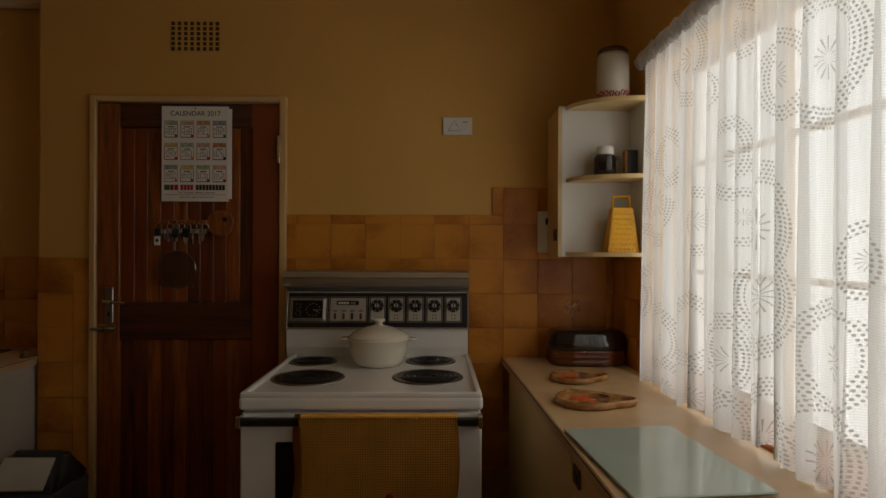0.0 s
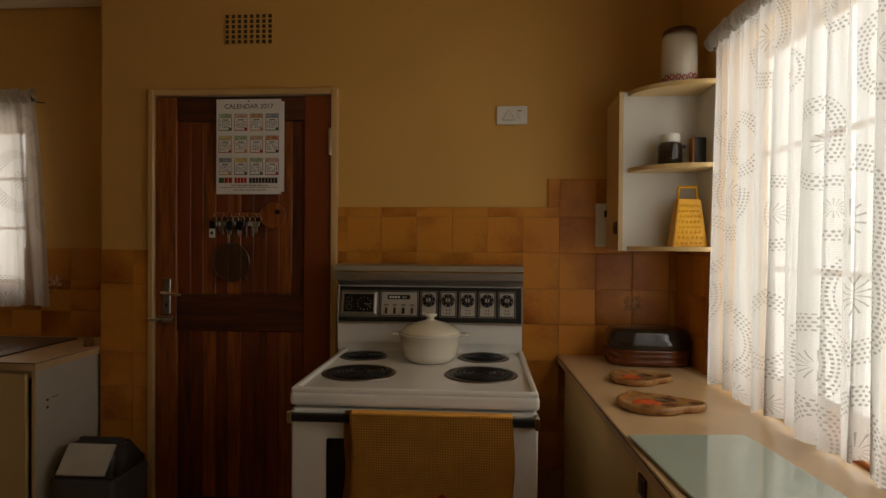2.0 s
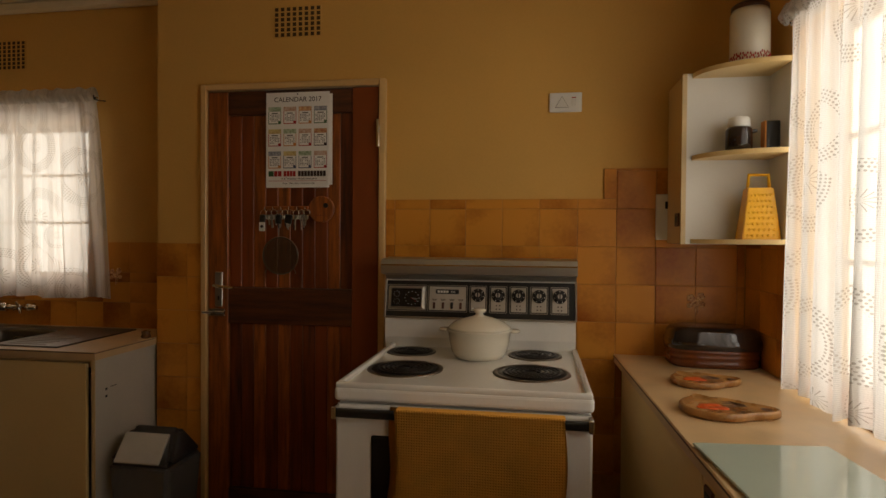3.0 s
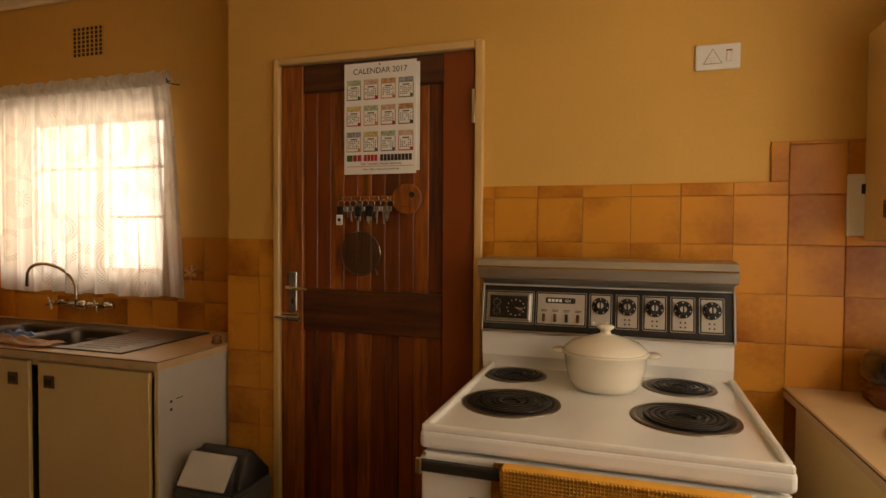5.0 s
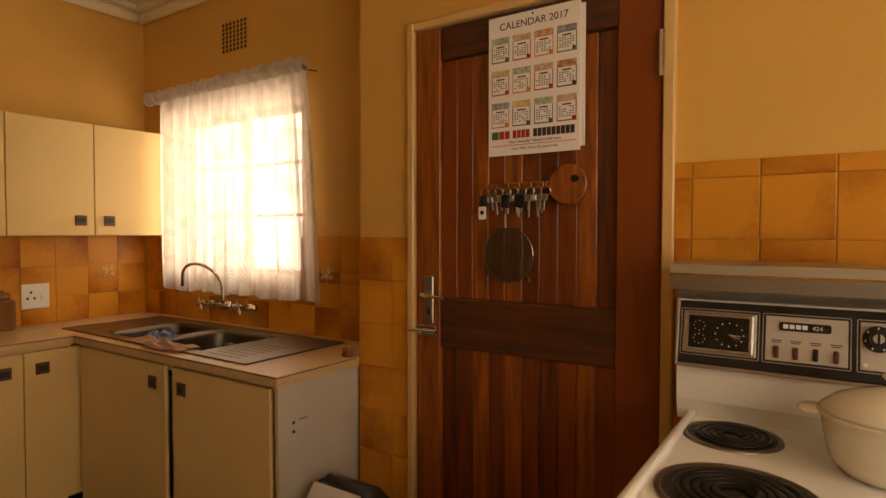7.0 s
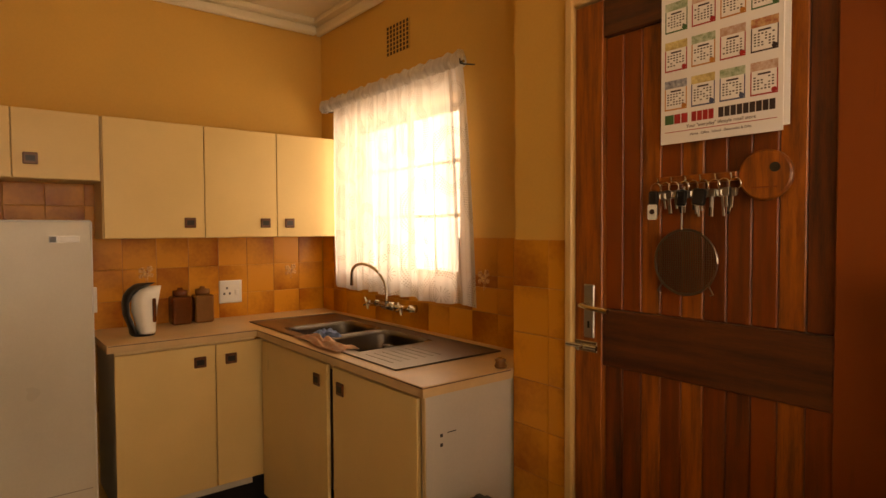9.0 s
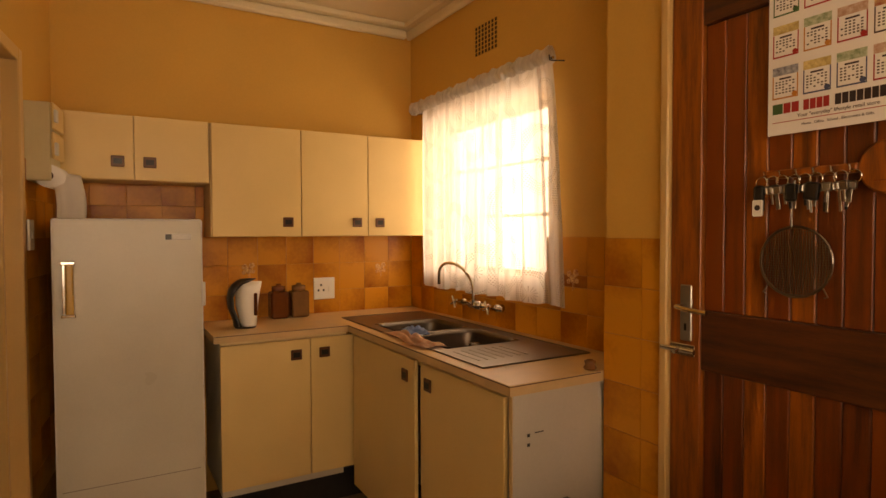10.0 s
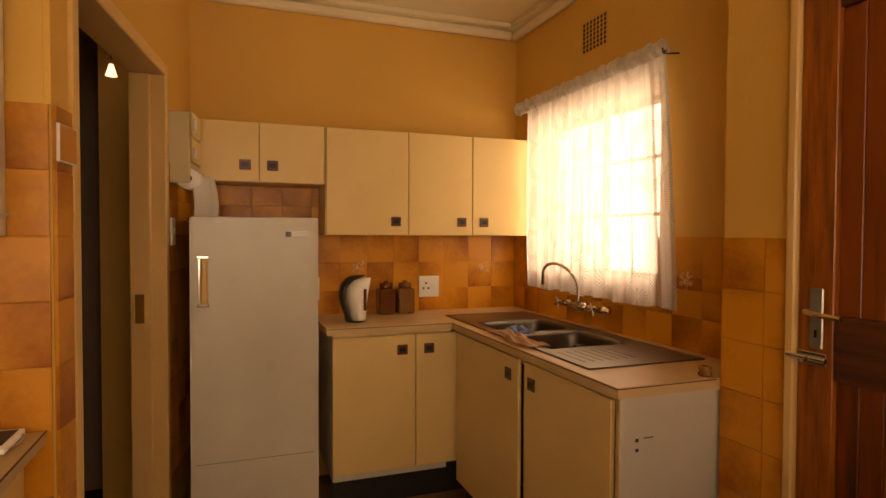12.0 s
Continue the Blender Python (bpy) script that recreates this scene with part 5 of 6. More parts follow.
part("edge_strip", box(NICHE_X - 0.035, NICHE_X - 0.019, SCF + 0.0185, SCF + 0.0215, 0.09, CZ - 0.037), CREAM_EDGE, sinkcab)
for a, b, hx in ((-3.105, -2.44, -2.52), (-2.388, -1.835, -2.325)):
    d = part("door", box(a, b, SCF + 0.018, SCF + 0.035, 0.10, CZ - 0.05, 0.002), CREAM, sinkcab)
    handle_recess(hx, SCF + 0.018, CZ - 0.125, "y", d)
    if a < -3:
        for z in (0.3, 0.72):
            part("hinge_mark", box(a + 0.075, a + 0.079, SCF + 0.0165, SCF + 0.0182, z, z + 0.05), CREAM_EDGE, d)
for y, z in ((2.34, 0.735), (2.34, 0.705)):
    part("screw_hole", box(NICHE_X - 0.0192, NICHE_X - 0.0175, y - 0.005, y + 0.005, z - 0.005, z + 0.005), BLACK, sinkcab)
part("scratch", box(NICHE_X - 0.0192, NICHE_X - 0.0178, 2.365, 2.40, 0.738, 0.741), BLACK, sinkcab)
plug = thing("sink_plug", (-1.81, 2.62, CZ), "small dark rubber plug at the worktop end", "plug")
part("knob", lathe([(0.018, 0), (0.022, 0.006), (0.016, 0.018), (0.02, 0.028), (0.008, 0.034)], (-1.812, 2.615, CZ), 16), TAUPE, plug, smooth=True)

wcab = thing("corner_base_cabinet", (-3.4, 1.98, 0), "cream two-door base cabinet beside the fridge", "cabinet")
part("body", box(WEST + 0.004, LXF - 0.019, 1.66, 2.24, 0.15, CZ - 0.035), GREY_BOARD, wcab)
part("kickboard", box(LXF - 0.08, LXF - 0.065, 1.66, 2.36, 0, 0.1495), BLACK, wcab)
part("rail", box(LXF - 0.018, LXF - 0.004, 1.655, 2.255, CZ - 0.05, CZ - 0.035), CREAM_EDGE, wcab)
for a, b, hy in ((1.655, 2.068, 2.0), (2.072, 2.335, 2.14)):
    d = part("door", box(LXF - 0.018, LXF, a, b, 0.185, CZ - 0.052, 0.002), CREAM, wcab)
    handle_recess(LXF, hy, CZ - 0.125, "x", d, 1)

# wall cupboards on the west wall
UZ0, UZ1 = 1.345, 1.9


def wall_cupboard(y0, y1, z0, doors, label):
    c = thing("wall_cupboard", (-3.5, (y0 + y1) / 2, z0), label, "cupboard", "wall cupboards")
    part("body", box(WEST + 0.004, UXF - 0.0185, y0 + 0.001, y1 - 0.001, z0, UZ1, 0.002), CREAM_EDGE, c)
    for a, b, hy in doors:
        d = part("door", box(UXF - 0.018, UXF, a + 0.002, b - 0.002, z0 + 0.002, UZ1 - 0.001, 0.002), CREAM, c)
        handle_recess(UXF, hy, z0 + (0.075 if z0 < 1.5 else 0.085), "x", d, 1)
    return c


wall_cupboard(1.012, 1.66, 1.605, ((1.012, 1.335, 1.27), (1.335, 1.655, 1.40)), "cream two-door wall cupboard above the fridge")
wall_cupboard(1.66, 2.105, UZ0, ((1.664, 2.105, 2.035),), "cream single-door wall cupboard")
wall_cupboard(2.105, SINK_Y - 0.03, UZ0, ((2.105, 2.48, 2.415), (2.48, SINK_Y - 0.03, 2.55)), "cream two-door wall cupboard next to the sink window")

# fridge
FX, FY0, FY1, FZ = -3.05, 1.035, 1.575, 1.425
fridge = thing("fridge", (-3.35, 1.3, 0), "old white upright fridge with yellowed handle and small scuffs", "fridge")
part("body", box(WEST + 0.05, FX - 0.062, FY0 + 0.003, FY1 - 0.003, 0.04, FZ - 0.004, 0.008, seg=2), FRIDGE_M, fridge)
part("gasket", box(FX - 0.0615, FX - 0.052, FY0 + 0.012, FY1 - 0.012, 0.06, FZ - 0.012), BLACK, fridge)
fd = part("door", box(FX - 0.0515, FX, FY0, FY1, 0.06, FZ, 0.010, seg=3), FRIDGE_M, fridge)
bm = bmesh.new()
for b in ((FY0 + 0.001, FY0 + 0.007, 0.07, FZ - 0.01), (FY1 - 0.007, FY1 - 0.001, 0.07, FZ - 0.01)):
    box(FX - 0.004, FX + 0.002, b[0], b[1], b[2], b[3], 0.001, bm)
box(FX - 0.004, FX + 0.002, FY0 + 0.008, FY1 - 0.008, FZ - 0.008, FZ - 0.002, 0.001, bm)
part("door_trim", bm, LIGHT_GREY, fd, "metal door trim")
part("door_crease", box(FX - 0.001, FX + 0.0012, FY0 + 0.02, FY1 - 0.02, 0.355, 0.358), GREY_STRIPE, fd)
hb = part("handle", box(FX + 0.012, FX + 0.03, FY0 + 0.045, FY0 + 0.072, 1.045, 1.25, 0.006, seg=2), material("yellowed_handle_plastic", (0.62, 0.35, 0.07), 0.3), fd, "yellowed handle with chrome ends")
for z in (1.04, 1.245):
    part("handle_mount", box(FX - 0.001, FX + 0.034, FY0 + 0.030, FY0 + 0.078, z, z + 0.014, 0.003), CHROME, hb)
part("handle_back", box(FX, FX + 0.012, FY0 + 0.034, FY0 + 0.044, 1.054, 1.245, 0.002), CHROME, hb)
bd = part("badge", box(FX, FX + 0.004, FY1 - 0.145, FY1 - 0.045, 1.337, 1.363, 0.001), ALU, fd, "small pale metal badge")
part("badge_mark", box(FX + 0.0035, FX + 0.005, FY1 - 0.143, FY1 - 0.12, 1.339, 1.361), BLACK, bd)
part("badge_field", box(FX + 0.0035, FX + 0.005, FY1 - 0.115, FY1 - 0.048, 1.341, 1.359), LIGHT_GREY, bd)
for y, z in ((1.42, 1.09), (1.43, 1.02)):
    part("chip", lathe([(0.001, 0), (0.004, 0.001), (0.001, 0.0015)], (0, 0, 0), 8), BLACK, fd).matrix_basis = Matrix.Translation(Vector((FX, y, z)) - ORIGIN[fridge.name]) @ pose(0, 0, 0, 0, 90, 0)

# kettle, jars, socket on the west counter
KP = (-3.32, 1.803, CZ)
ket = thing("kettle", KP, "white and black plastic jug kettle on the worktop", "kettle")


def loft(rows, place, wide, n=20):
    """An upright body of oval section: rows of (height, near edge, far edge) along y; wide: half width along x for each row."""
    bm = bmesh.new()
    rings = []
    for (z, lo, hi), w in zip(rows, wide):
        c, r = (lo + hi) / 2, (hi - lo) / 2
        rings.append([bm.verts.new((place[0] + w * math.cos(2 * math.pi * k / n), place[1] + c + r * math.sin(2 * math.pi * k / n), place[2] + z)) for k in range(n)])
    for p, q in zip(rings, rings[1:]):
        for k in range(n):
            bm.faces.new((p[k], p[(k + 1) % n], q[(k + 1) % n], q[k]))
    bm.faces.new(rings[0][::-1])
    bm.faces.new(rings[-1])
    return bm


part("jug", loft(((0.008, -0.022, 0.050), (0.02, -0.025, 0.052), (0.06, -0.032, 0.054), (0.11, -0.047, 0.059), (0.165, -0.046, 0.068), (0.200, -0.034, 0.076), (0.222, -0.010, 0.080)), KP, (0.052, 0.056, 0.055, 0.052, 0.048, 0.042, 0.022)), WHITE, ket, smooth=True)
part("base", loft(((0.0, -0.050, 0.048), (0.006, -0.052, 0.050), (0.0078, -0.050, 0.048)), KP, (0.055, 0.057, 0.055)), BLACK, ket)
part("handle", loft(((0.008, -0.056, -0.018), (0.03, -0.058, -0.030), (0.06, -0.068, -0.040), (0.10, -0.082, -0.054), (0.15, -0.086, -0.056), (0.185, -0.080, -0.040), (0.212, -0.062, -0.010), (0.230, -0.040, 0.040), (0.238, -0.020, 0.055)), KP, (0.058, 0.056, 0.050, 0.046, 0.044, 0.044, 0.042, 0.034, 0.012)), BLACK, ket, "black kettle handle and lid", smooth=True)
part("water_gauge", box(KP[0] + 0.046, KP[0] + 0.0545, KP[1] + 0.030, KP[1] + 0.046, KP[2] + 0.06, KP[2] + 0.17, 0.004), AMBER, ket)
for (x, y, mat, lab) in ((-3.54, 2.02, AMBER, "square brown glass storage jar with lid"), (-3.54, 2.13, TAUPE, "square smoky glass storage jar with lid")):
    j = thing("storage_jar", (x, y, CZ), lab, "jar", "storage jars")
    part("body", box(x - 0.048, x + 0.048, y - 0.048, y + 0.048, CZ, CZ + 0.145, 0.014, seg=3), mat, j)
    part("lid", lathe([(0.034, 0.145), (0.036, 0.15), (0.036, 0.172), (0.014, 0.176), (0.012, 0.186)], (x, y, CZ), 20), mat, j, smooth=True)
WT = WEST + 0.012
for y, z, n in ((2.30, 1.045, "wall_socket"), (1.60, 1.05, "wall_socket")):
    s = thing(n, (WT, y, z), "white square wall socket plate on the tiles", "socket")
    part("plate", box(WT, WT + 0.010, y - 0.062, y + 0.062, z - 0.062, z + 0.062, 0.004, seg=2), WHITE, s)
    for dy, dz in ((-0.02, 0.02), (-0.035, -0.01), (-0.005, -0.01)):
        part("pin_hole", box(WT + 0.0095, WT + 0.0108, y + dy - 0.005, y + dy + 0.005, z + dz - 0.006, z + dz + 0.006), BLACK, s)
    part("rocker", box(WT + 0.0095, WT + 0.014, y + 0.022, y + 0.04, z - 0.018, z + 0.012, 0.002), WHITE, s)

# waste bin
bx, by = -1.605, 2.40
binn = thing("swing_bin", (bx, by, 0), "dark grey swing bin with pale flap beside the sink cabinet", "bin")
bm = bmesh.new()
lo = [bm.verts.new((bx + sx * 0.11, by + sy * 0.10, 0)) for sx, sy in ((-1, -1), (1, -1), (1, 1), (-1, 1))]
hi = [bm.verts.new((bx + sx * 0.14, by + sy * 0.125, 0.45)) for sx, sy in ((-1, -1), (1, -1), (1, 1), (-1, 1))]
for k in range(4):
    bm.faces.new((lo[k], lo[(k + 1) % 4], hi[(k + 1) % 4], hi[k]))
bm.faces.new(hi)
bm.faces.new(lo[::-1])
bmesh.ops.bevel(bm, geom=bm.edges[:], offset=0.02, segments=3, affect="EDGES")
part("bucket", bm, MID_GREY, binn)
bm = bmesh.new()
lo = [bm.verts.new((bx + sx * 0.146, by + sy * 0.13, 0.437)) for sx, sy in ((-1, -1), (1, -1), (1, 1), (-1, 1))]
hi = [bm.verts.new((bx + sx * 0.11, by + sy * 0.03, 0.568)) for sx, sy in ((-1, -1), (1, -1), (1, 1), (-1, 1))]
for k in range(4):
    bm.faces.new((lo[k], lo[(k + 1) % 4], hi[(k + 1) % 4], hi[k]))
bm.faces.new(hi)
bm.faces.new(lo[::-1])
bmesh.ops.bevel(bm, geom=bm.edges[:], offset=0.022, segments=4, affect="EDGES")
part("hood", bm, GREY_PLASTIC, binn, "dark grey bin hood", smooth=True)
bm = box(-0.100, 0.100, -0.006, 0.006, -0.064, 0.064, 0.005, seg=2)
bmesh.ops.rotate(bm, matrix=Matrix.Rotation(radians(-38), 3, "X"), verts=bm.verts)
bmesh.ops.translate(bm, vec=(bx, by - 0.091, 0.508), verts=bm.verts)
part("flap", bm, LIGHT_GREY, binn, "pale grey swing flap")

# ---------------------------------------------------------------- passage side
# roll holder (in the passage wall's own axes)


def south_place(u, v, z):
    c, s = math.cos(math.pi - SKEW), math.sin(math.pi - SKEW)
    return Vector((P0.x + u * c - v * s, P0.y + u * s + v * c, z))


def south_thing(name, u, z, label, cat):
    t = thing(name, south_place(u, 0, z), label, cat, turn=math.pi - SKEW)
    ORIGIN[t.name] = Vector((u, 0, z))
    return t


DISPENSER = material("aged_cream_plastic", (0.60, 0.50, 0.29), 0.45, vary=0.06, scale=6)
rh = south_thing("kitchen_roll_holder", 1.2, 1.6, "cream plastic kitchen roll and foil dispenser with paper hanging", "dispenser")
part("housing", box(1.152, 1.325, -0.092, -0.0, 1.572, 1.880, 0.006, seg=2), DISPENSER, rh)
for z0, z1 in ((1.66, 1.765), (1.775, 1.88)):
    part("flap", box(1.158, 1.335, -0.104, -0.0925, z0, z1, 0.004), CREAM, rh)
for z in (1.672, 1.80):
    part("catch", box(1.150, 1.180, -0.116, -0.1045, z, z + 0.05, 0.003), LIGHT_GREY, rh)
part("paper_roll", tube([(1.16, -0.080, 1.592), (1.33, -0.080, 1.592)], 0.046, 24), PAPER, rh, "white kitchen paper roll", smooth=True)
part("roll_core", tube([(1.1575, -0.080, 1.592), (1.1595, -0.080, 1.592)], 0.018, 16), WOOD_RAIL, rh)
bm = bmesh.new()
g = []
for j in range(15):
    f = j / 14
    g.append([bm.verts.new((1.162 + 0.165 * i / 10, -0.088 - 0.0075 * i - 0.018 * math.sin(f * 2.6) - 0.004 * math.sin(i * 1.3), 1.61 - 0.235 * f + 0.022 * f * math.sin(i * 0.9))) for i in range(11)])
for j in range(14):
    for i in range(10):
        bm.faces.new((g[j][i], g[j][i + 1], g[j + 1][i + 1], g[j + 1][i]))
bmesh.ops.solidify(bm, geom=bm.faces[:], thickness=0.0012)
part("loose_sheet", bm, PAPER, rh, "torn hanging paper sheet", smooth=True)
sp = south_thing("wall_switch", 1.16, 1.3, "white light switch plate on the passage wall", "switch")
part("plate", box(1.13, 1.20, -0.022, -0.012, 1.30, 1.42, 0.003), WHITE, sp)
part("rocker", box(1.155, 1.175, -0.027, -0.0215, 1.345, 1.375, 0.002), WHITE, sp)
pl = south_thing("tile_plaque", 0.05, 1.5, "small orange plaque with white border on the tiled end", "plaque")
part("border", box(-0.009, 0.094, -0.020, -0.0125, 1.522, 1.614, 0.002), WHITE, pl)
part("picture", box(-0.0065, 0.0915, -0.0215, -0.0195, 1.5255, 1.6105, 0.001), ORANGE_INK, pl)

side = thing("side_worktop", (-1.75, 0.3, CZ - 0.04), "beige laminate side worktop against the tiled wall", "worktop")
part("slab", box(PIER_X + 0.013, -1.45, -0.6, 0.785, CZ - 0.05, CZ - 0.020, 0.003), TOP, side)
part("edge_seam", box(PIER_X + 0.014, -1.452, 0.7846, 0.7866, CZ - 0.022, CZ - 0.018), BROWN_LINE, side)
sc = thing("side_cabinet", (-1.75, 0.3, 0), "cream cabinet under the side worktop", "cabinet")
part("body", box(PIER_X + 0.013, -1.48, -0.58, 0.74, 0.0, CZ - 0.0505, 0.002), CREAM, sc)
mg = thing("magazine", (-1.86, 0.73, CZ - 0.020), "magazine lying in a round tray on the side worktop", "magazine")
part("tray", lathe([(0.001, 0), (0.085, 0), (0.10, 0.008), (0.104, 0.011), (0.098, 0.010)], (-1.865, 0.665, CZ - 0.0138), 32, cap=False), CERAMIC, mg, smooth=True)
part("pages", box(-1.935, -1.80, 0.655, 0.755, CZ - 0.010, CZ + 0.004, 0.002), PAPER, mg)
part("print", box(-1.925, -1.82, 0.665, 0.745, CZ + 0.0041, CZ + 0.0048), INK, mg)
uc = thing("side_wall_cupboard", (-1.85, 0.2, 1.345), "white wall cupboard above the side worktop", "cupboard")
part("body", box(PIER_X + 0.013, -1.72, -0.5, 0.712, 1.345, 2.0, 0.002), WHITE, uc)
part("edge_rail", box(PIER_X + 0.013, -1.72, 0.7122, 0.718, 1.39, 1.397), LIGHT_GREY, uc)

# hall lamp
hl = thing("hall_lamp", (-3.49, 0.68, 2.09), "small lit lamp hanging in the dim hall", "lamp")
GLOW = material("lit_lampshade", (0.8, 0.75, 0.65), 0.6)
GLOW.node_tree.nodes["Principled BSDF"].inputs["Emission Color"].default_value = (1, 0.88, 0.7, 1)
GLOW.node_tree.nodes["Principled BSDF"].inputs["Emission Strength"].default_value = 2.5
part("shade", lathe([(0.026, 0), (0.024, 0.004), (0.009, 0.055)], (-3.49, 0.68, 2.09), 20), GLOW, hl, smooth=True)
part("cord", tube([(-3.49, 0.68, 2.165), (-3.49, 0.68, CEIL - 0.01)], 0.003, 6), BLACK, hl)

# ---------------------------------------------------------------- tiles
TM = {}


def tile_mesh(w, h):
    """Shared cushioned tile, drawn flat: x across, z up, -y out."""
    key = (round(w, 3), round(h, 3))
    if key not in TM:
        me = bpy.data.meshes.new("tile")
        e, t, b = 0.0009, 0.0075, 0.0025
        b = min(b, w / 3, h / 3)
        x0, x1, z0, z1 = e, w - e, e, h - e
        v = [(x0, 0, z0), (x1, 0, z0), (x1, 0, z1), (x0, 0, z1), (x0, -t + 0.0007, z0), (x1, -t + 0.0007, z0), (x1, -t + 0.0007, z1), (x0, -t + 0.0007, z1), (x0 + b, -t, z0 + b), (x1 - b, -t, z0 + b), (x1 - b, -t, z1 - b), (x0 + b, -t, z1 - b)]
        f = [(8, 9, 10, 11)] + [(4 + k, 4 + (k + 1) % 4, 8 + (k + 1) % 4, 8 + k) for k in range(4)] + [(k, (k + 1) % 4, 4 + (k + 1) % 4, 4 + k) for k in range(4)]
        me.from_pydata(v, [], f)
        me.materials.append(TILE_M)
        TM[key] = me
    return TM[key]


def tiling(parent, base, a0, a1, z0, z1, first_a, first_z, skip=(), back=True):
    """Tiles a stretch of wall. base(a, z) gives the pose of a tile whose lower left corner is at a along the wall."""
    a = first_a - math.ceil((first_a - a0) / TILE) * TILE
    cols = []
    while a < a1 - 0.004:
        lo, hi = max(a, a0), min(a + TILE, a1)
        if hi - lo > 0.008:
            cols.append((lo, hi))
        a += TILE
    z = first_z - math.ceil((first_z - z0) / TILE) * TILE
    while z < z1 - 0.004:
        lo, hi = max(z, z0), min(z + TILE, z1)
        if hi - lo > 0.008:
            for c0, c1 in cols:
                if any(c0 >= s[0] - 0.01 and c1 <= s[1] + 0.01 and lo >= s[2] - 0.01 and hi <= s[3] + 0.01 for s in skip):
                    continue
                ob = new("tile", tile_mesh(c1 - c0, hi - lo))
                ob.parent = parent
                ob.matrix_basis = base(c0, lo)
        z += TILE


def faces_south(y):
    return lambda a, z: pose(a, y - 0.003, z)


def faces_east(x):
    return lambda a, z: pose(x + 0.003, a, z, 0, 0, 90)


def faces_west(x):
    return lambda a, z: pose(x - 0.003, -a, z, 0, 0, -90)


def bed(name, x0, x1, y0, y1, z0, z1, parent):
    part(name, box(x0, x1, y0, y1, z0, z1), GROUT, parent)


ZT = 1.345
bed("grout", DR + 0.0, 0.252, DOOR_Y - 0.005, DOOR_Y - 0.0004, 0.0, 1.543, wall_door)
bed("grout", 0.2521, EAST - 0.001, DOOR_Y - 0.005, DOOR_Y - 0.0004, 0.0, 1.667, wall_door)
TJ = -0.475 + TILE * 5
tiling(wall_door, faces_south(DOOR_Y), DR, TJ, 0.4, 1.543, TJ, ZT)
tiling(wall_door, faces_south(DOOR_Y), TJ, EAST - 0.012, 0.4, 1.667, TJ, ZT)
tiling(wall_door, faces_south(DOOR_Y), 0.252, TJ, 1.543, 1.667, TJ, 1.543)
bed("grout", NICHE_X, DL, DOOR_Y - 0.005, DOOR_Y - 0.0004, 0, ZT, wall_door)
tiling(wall_door, faces_south(DOOR_Y), NICHE_X, DL, 0.0, ZT, NICHE_X, ZT)
bed("grout", WEST, NICHE_X, SINK_Y - 0.005, SINK_Y - 0.0004, 0.8, SZ0 - 0.021, wall_sink)
bed("grout", SX1, NICHE_X, SINK_Y - 0.005, SINK_Y - 0.0004, SZ0 - 0.021, ZT, wall_sink)
bed("grout", WEST, SX0, SINK_Y - 0.005, SINK_Y - 0.0004, SZ0 - 0.021, ZT, wall_sink)
tiling(wall_sink, faces_south(SINK_Y), WEST + 0.012, NICHE_X, CZ - 0.03, SZ0 - 0.021, NICHE_X, ZT)
tiling(wall_sink, faces_south(SINK_Y), SX1, NICHE_X, SZ0 - 0.021, ZT, NICHE_X, ZT)
tiling(wall_sink, faces_south(SINK_Y), WEST + 0.012, SX0, SZ0 - 0.021, ZT, NICHE_X, ZT)
bed("grout", WEST + 0.0004, WEST + 0.005, 1.0, SINK_Y - 0.006, 0.5, 1.62, wall_west)
tiling(wall_west, faces_east(WEST), 1.0, SINK_Y - 0.012, CZ - 0.03, ZT, SINK_Y - 0.012 - 5 * TILE, ZT)
tiling(wall_west, faces_east(WEST), 1.0, 1.68, ZT, ZT + 2 * TILE - 0.03, SINK_Y - 0.012 - 5 * TILE, ZT)
bed("grout", EAST - 0.005, EAST - 0.0004, BACK, DOOR_Y - 0.006, 0.8, 0.893, wall_east)
bed("grout", EAST - 0.005, EAST - 0.0004, EY1, DOOR_Y - 0.006, 0.893, 1.667, wall_east)
tiling(wall_east, faces_west(EAST), -(DOOR_Y - 0.012), -EY1, CZ, 1.667, -(DOOR_Y - 0.012), ZT)
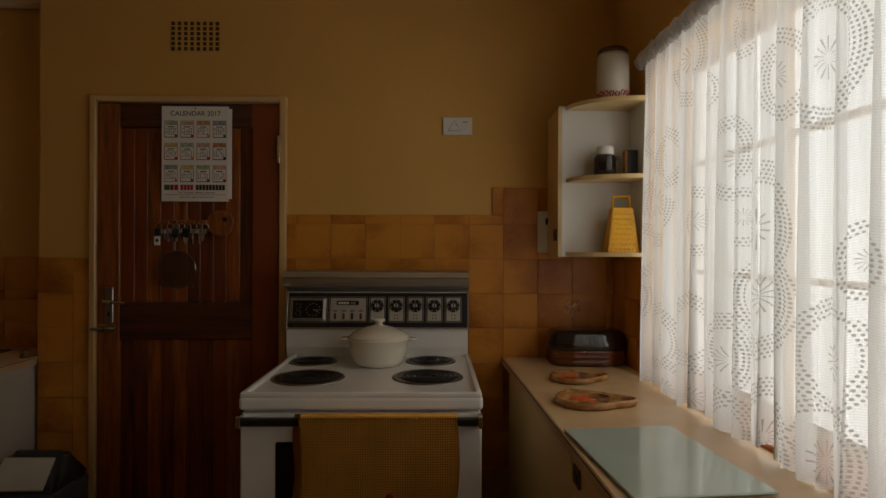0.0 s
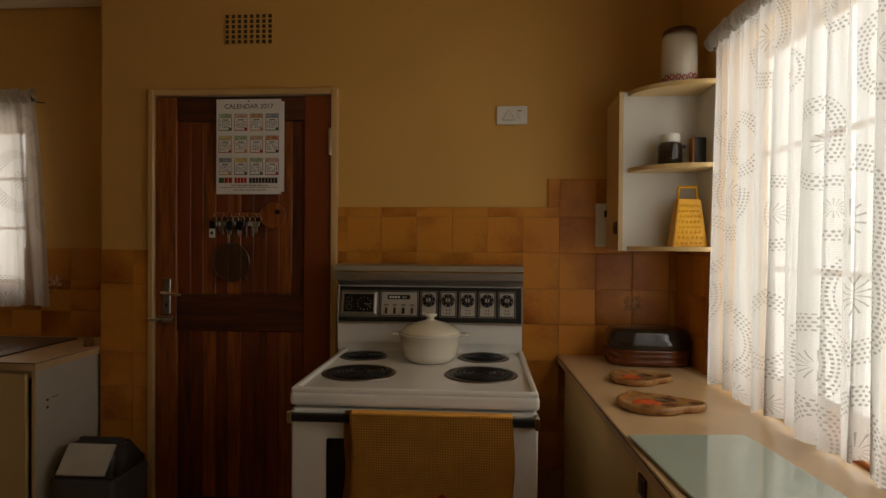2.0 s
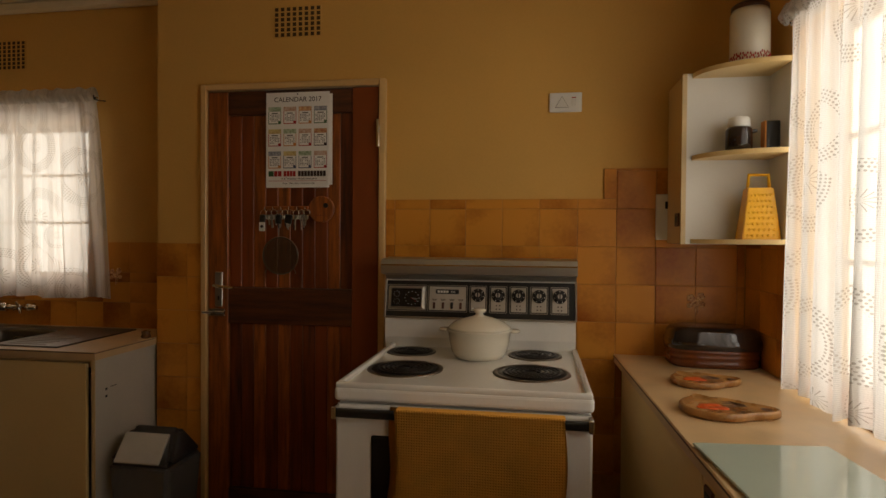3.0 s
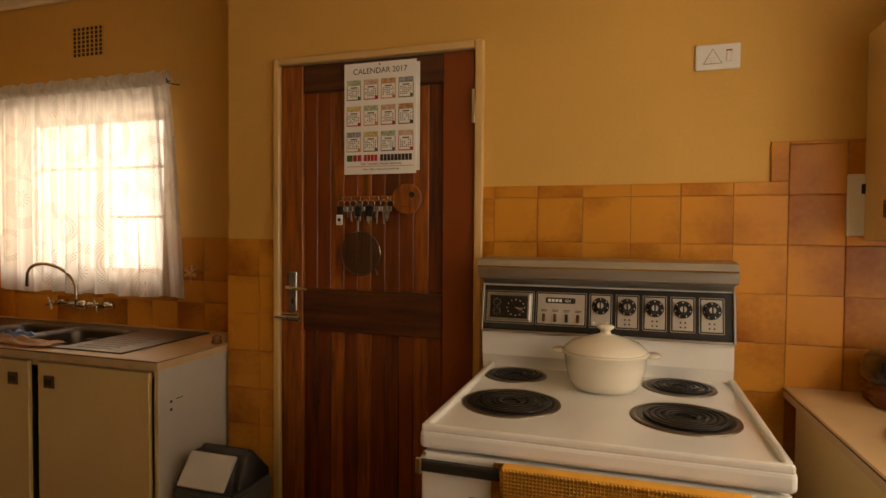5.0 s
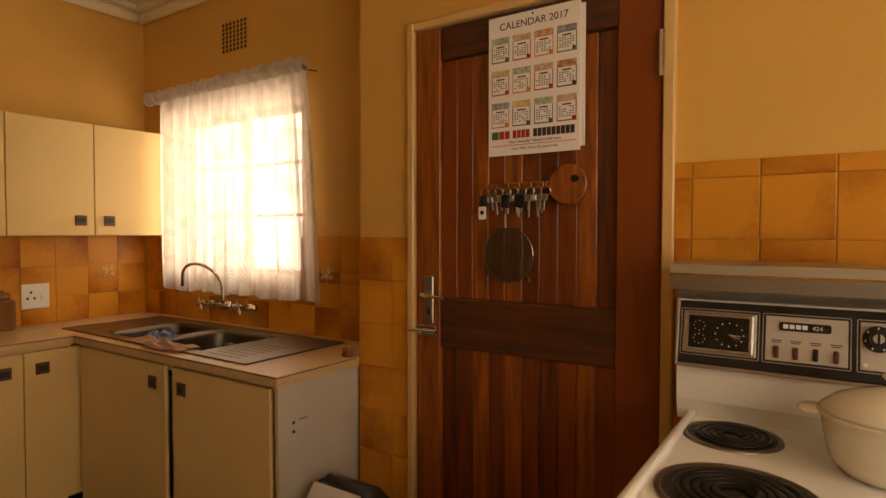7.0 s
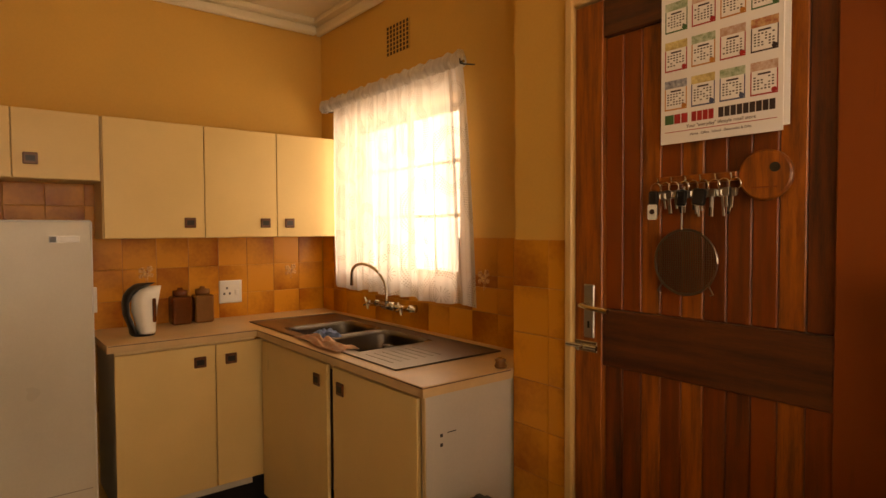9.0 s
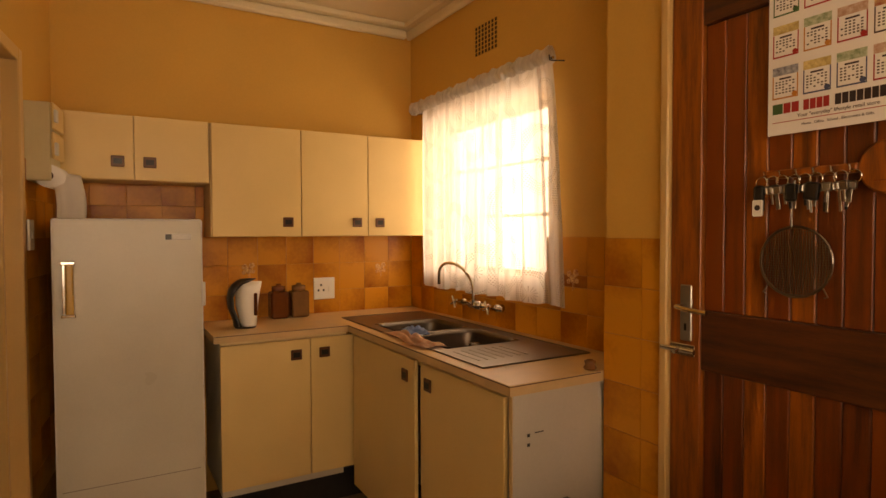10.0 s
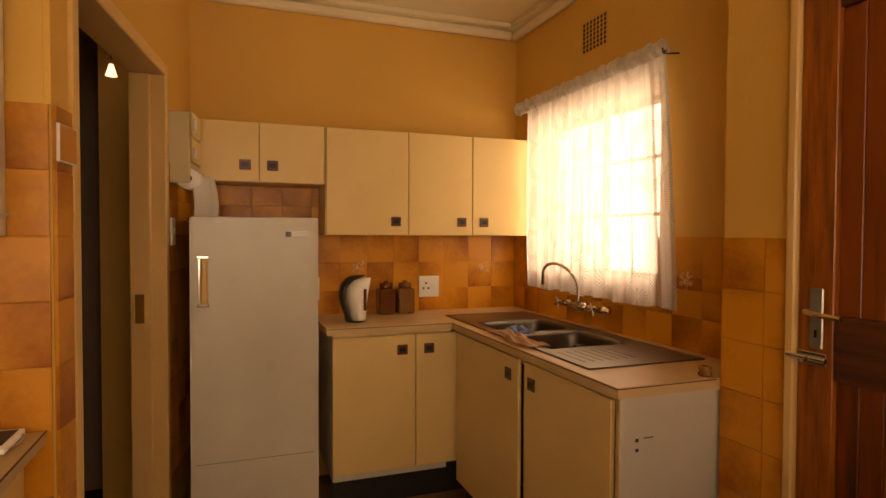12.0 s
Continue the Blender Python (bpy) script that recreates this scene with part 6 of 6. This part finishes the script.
bed("grout", PIER_X + 0.0004, PIER_X + 0.005, -0.6, 0.795, 0.4, ZT + 2 * TILE, wall_pier)
tiling(wall_pier, faces_east(PIER_X), 0.0, 0.797, CZ - 0.49, ZT + 2 * TILE, 0.797 - TILE, ZT)
bm = box(0.001, PU0 - 0.002, -0.005, -0.0004, 0, ZT + 2 * TILE)
box(PU1 + 0.002, 1.75, -0.005, -0.0004, 0, ZT + 2 * TILE, bm=bm)
part("grout", bm, GROUT, south, local=True)


def passage_tile(a, z):
    # seen from the room the wall's own x runs right to left, so the tile is turned to face its -y
    return pose(a, -0.003, z)


tiling(south, passage_tile, 0.0, PU0 - 0.003, 0.0, ZT + 2 * TILE, 0.0, ZT)
tiling(south, passage_tile, PU1 + 0.003, 1.72, 0.3, ZT + 2 * TILE, PU1 + 0.003, ZT)


def flower(place, turn, parent):
    """A posy transfer on a tile: petals, centres and stem."""
    bm = bmesh.new()
    for k, (dx, dz, r) in enumerate(((-0.02, 0.022, 0.016), (0.018, 0.028, 0.017), (0.0, 0.002, 0.019), (0.024, -0.004, 0.012), (-0.024, -0.008, 0.012))):
        for q in range(5):
            a = 2 * math.pi * q / 5 + k
            got = bmesh.ops.create_icosphere(bm, subdivisions=1, radius=r * 0.5)["verts"]
            bmesh.ops.scale(bm, vec=(1, 0.06, 1), verts=got)
            bmesh.ops.translate(bm, vec=(dx + r * 0.55 * math.cos(a), 0, dz + r * 0.55 * math.sin(a)), verts=got)
    box(-0.002, 0.001, -0.0004, 0.0004, -0.045, -0.008, bm=bm)
    box(0.006, 0.009, -0.0004, 0.0004, -0.04, -0.008, bm=bm)
    ob = part("flower_transfer", bm, FLOWER, parent, "pale flower posy printed on a tile", smooth=True, local=True)
    ob.matrix_basis = pose(*place, 0, 0, turn)


flower((-2.165, SINK_Y - 0.0125, 1.17), 0, wall_sink)
flower((WEST + 0.0125, 1.88, 1.16), 90, wall_west)
flower((WEST + 0.0125, 2.655, 1.14), 90, wall_west)
flower((0.615, DOOR_Y - 0.0125, 1.12), 0, wall_door)
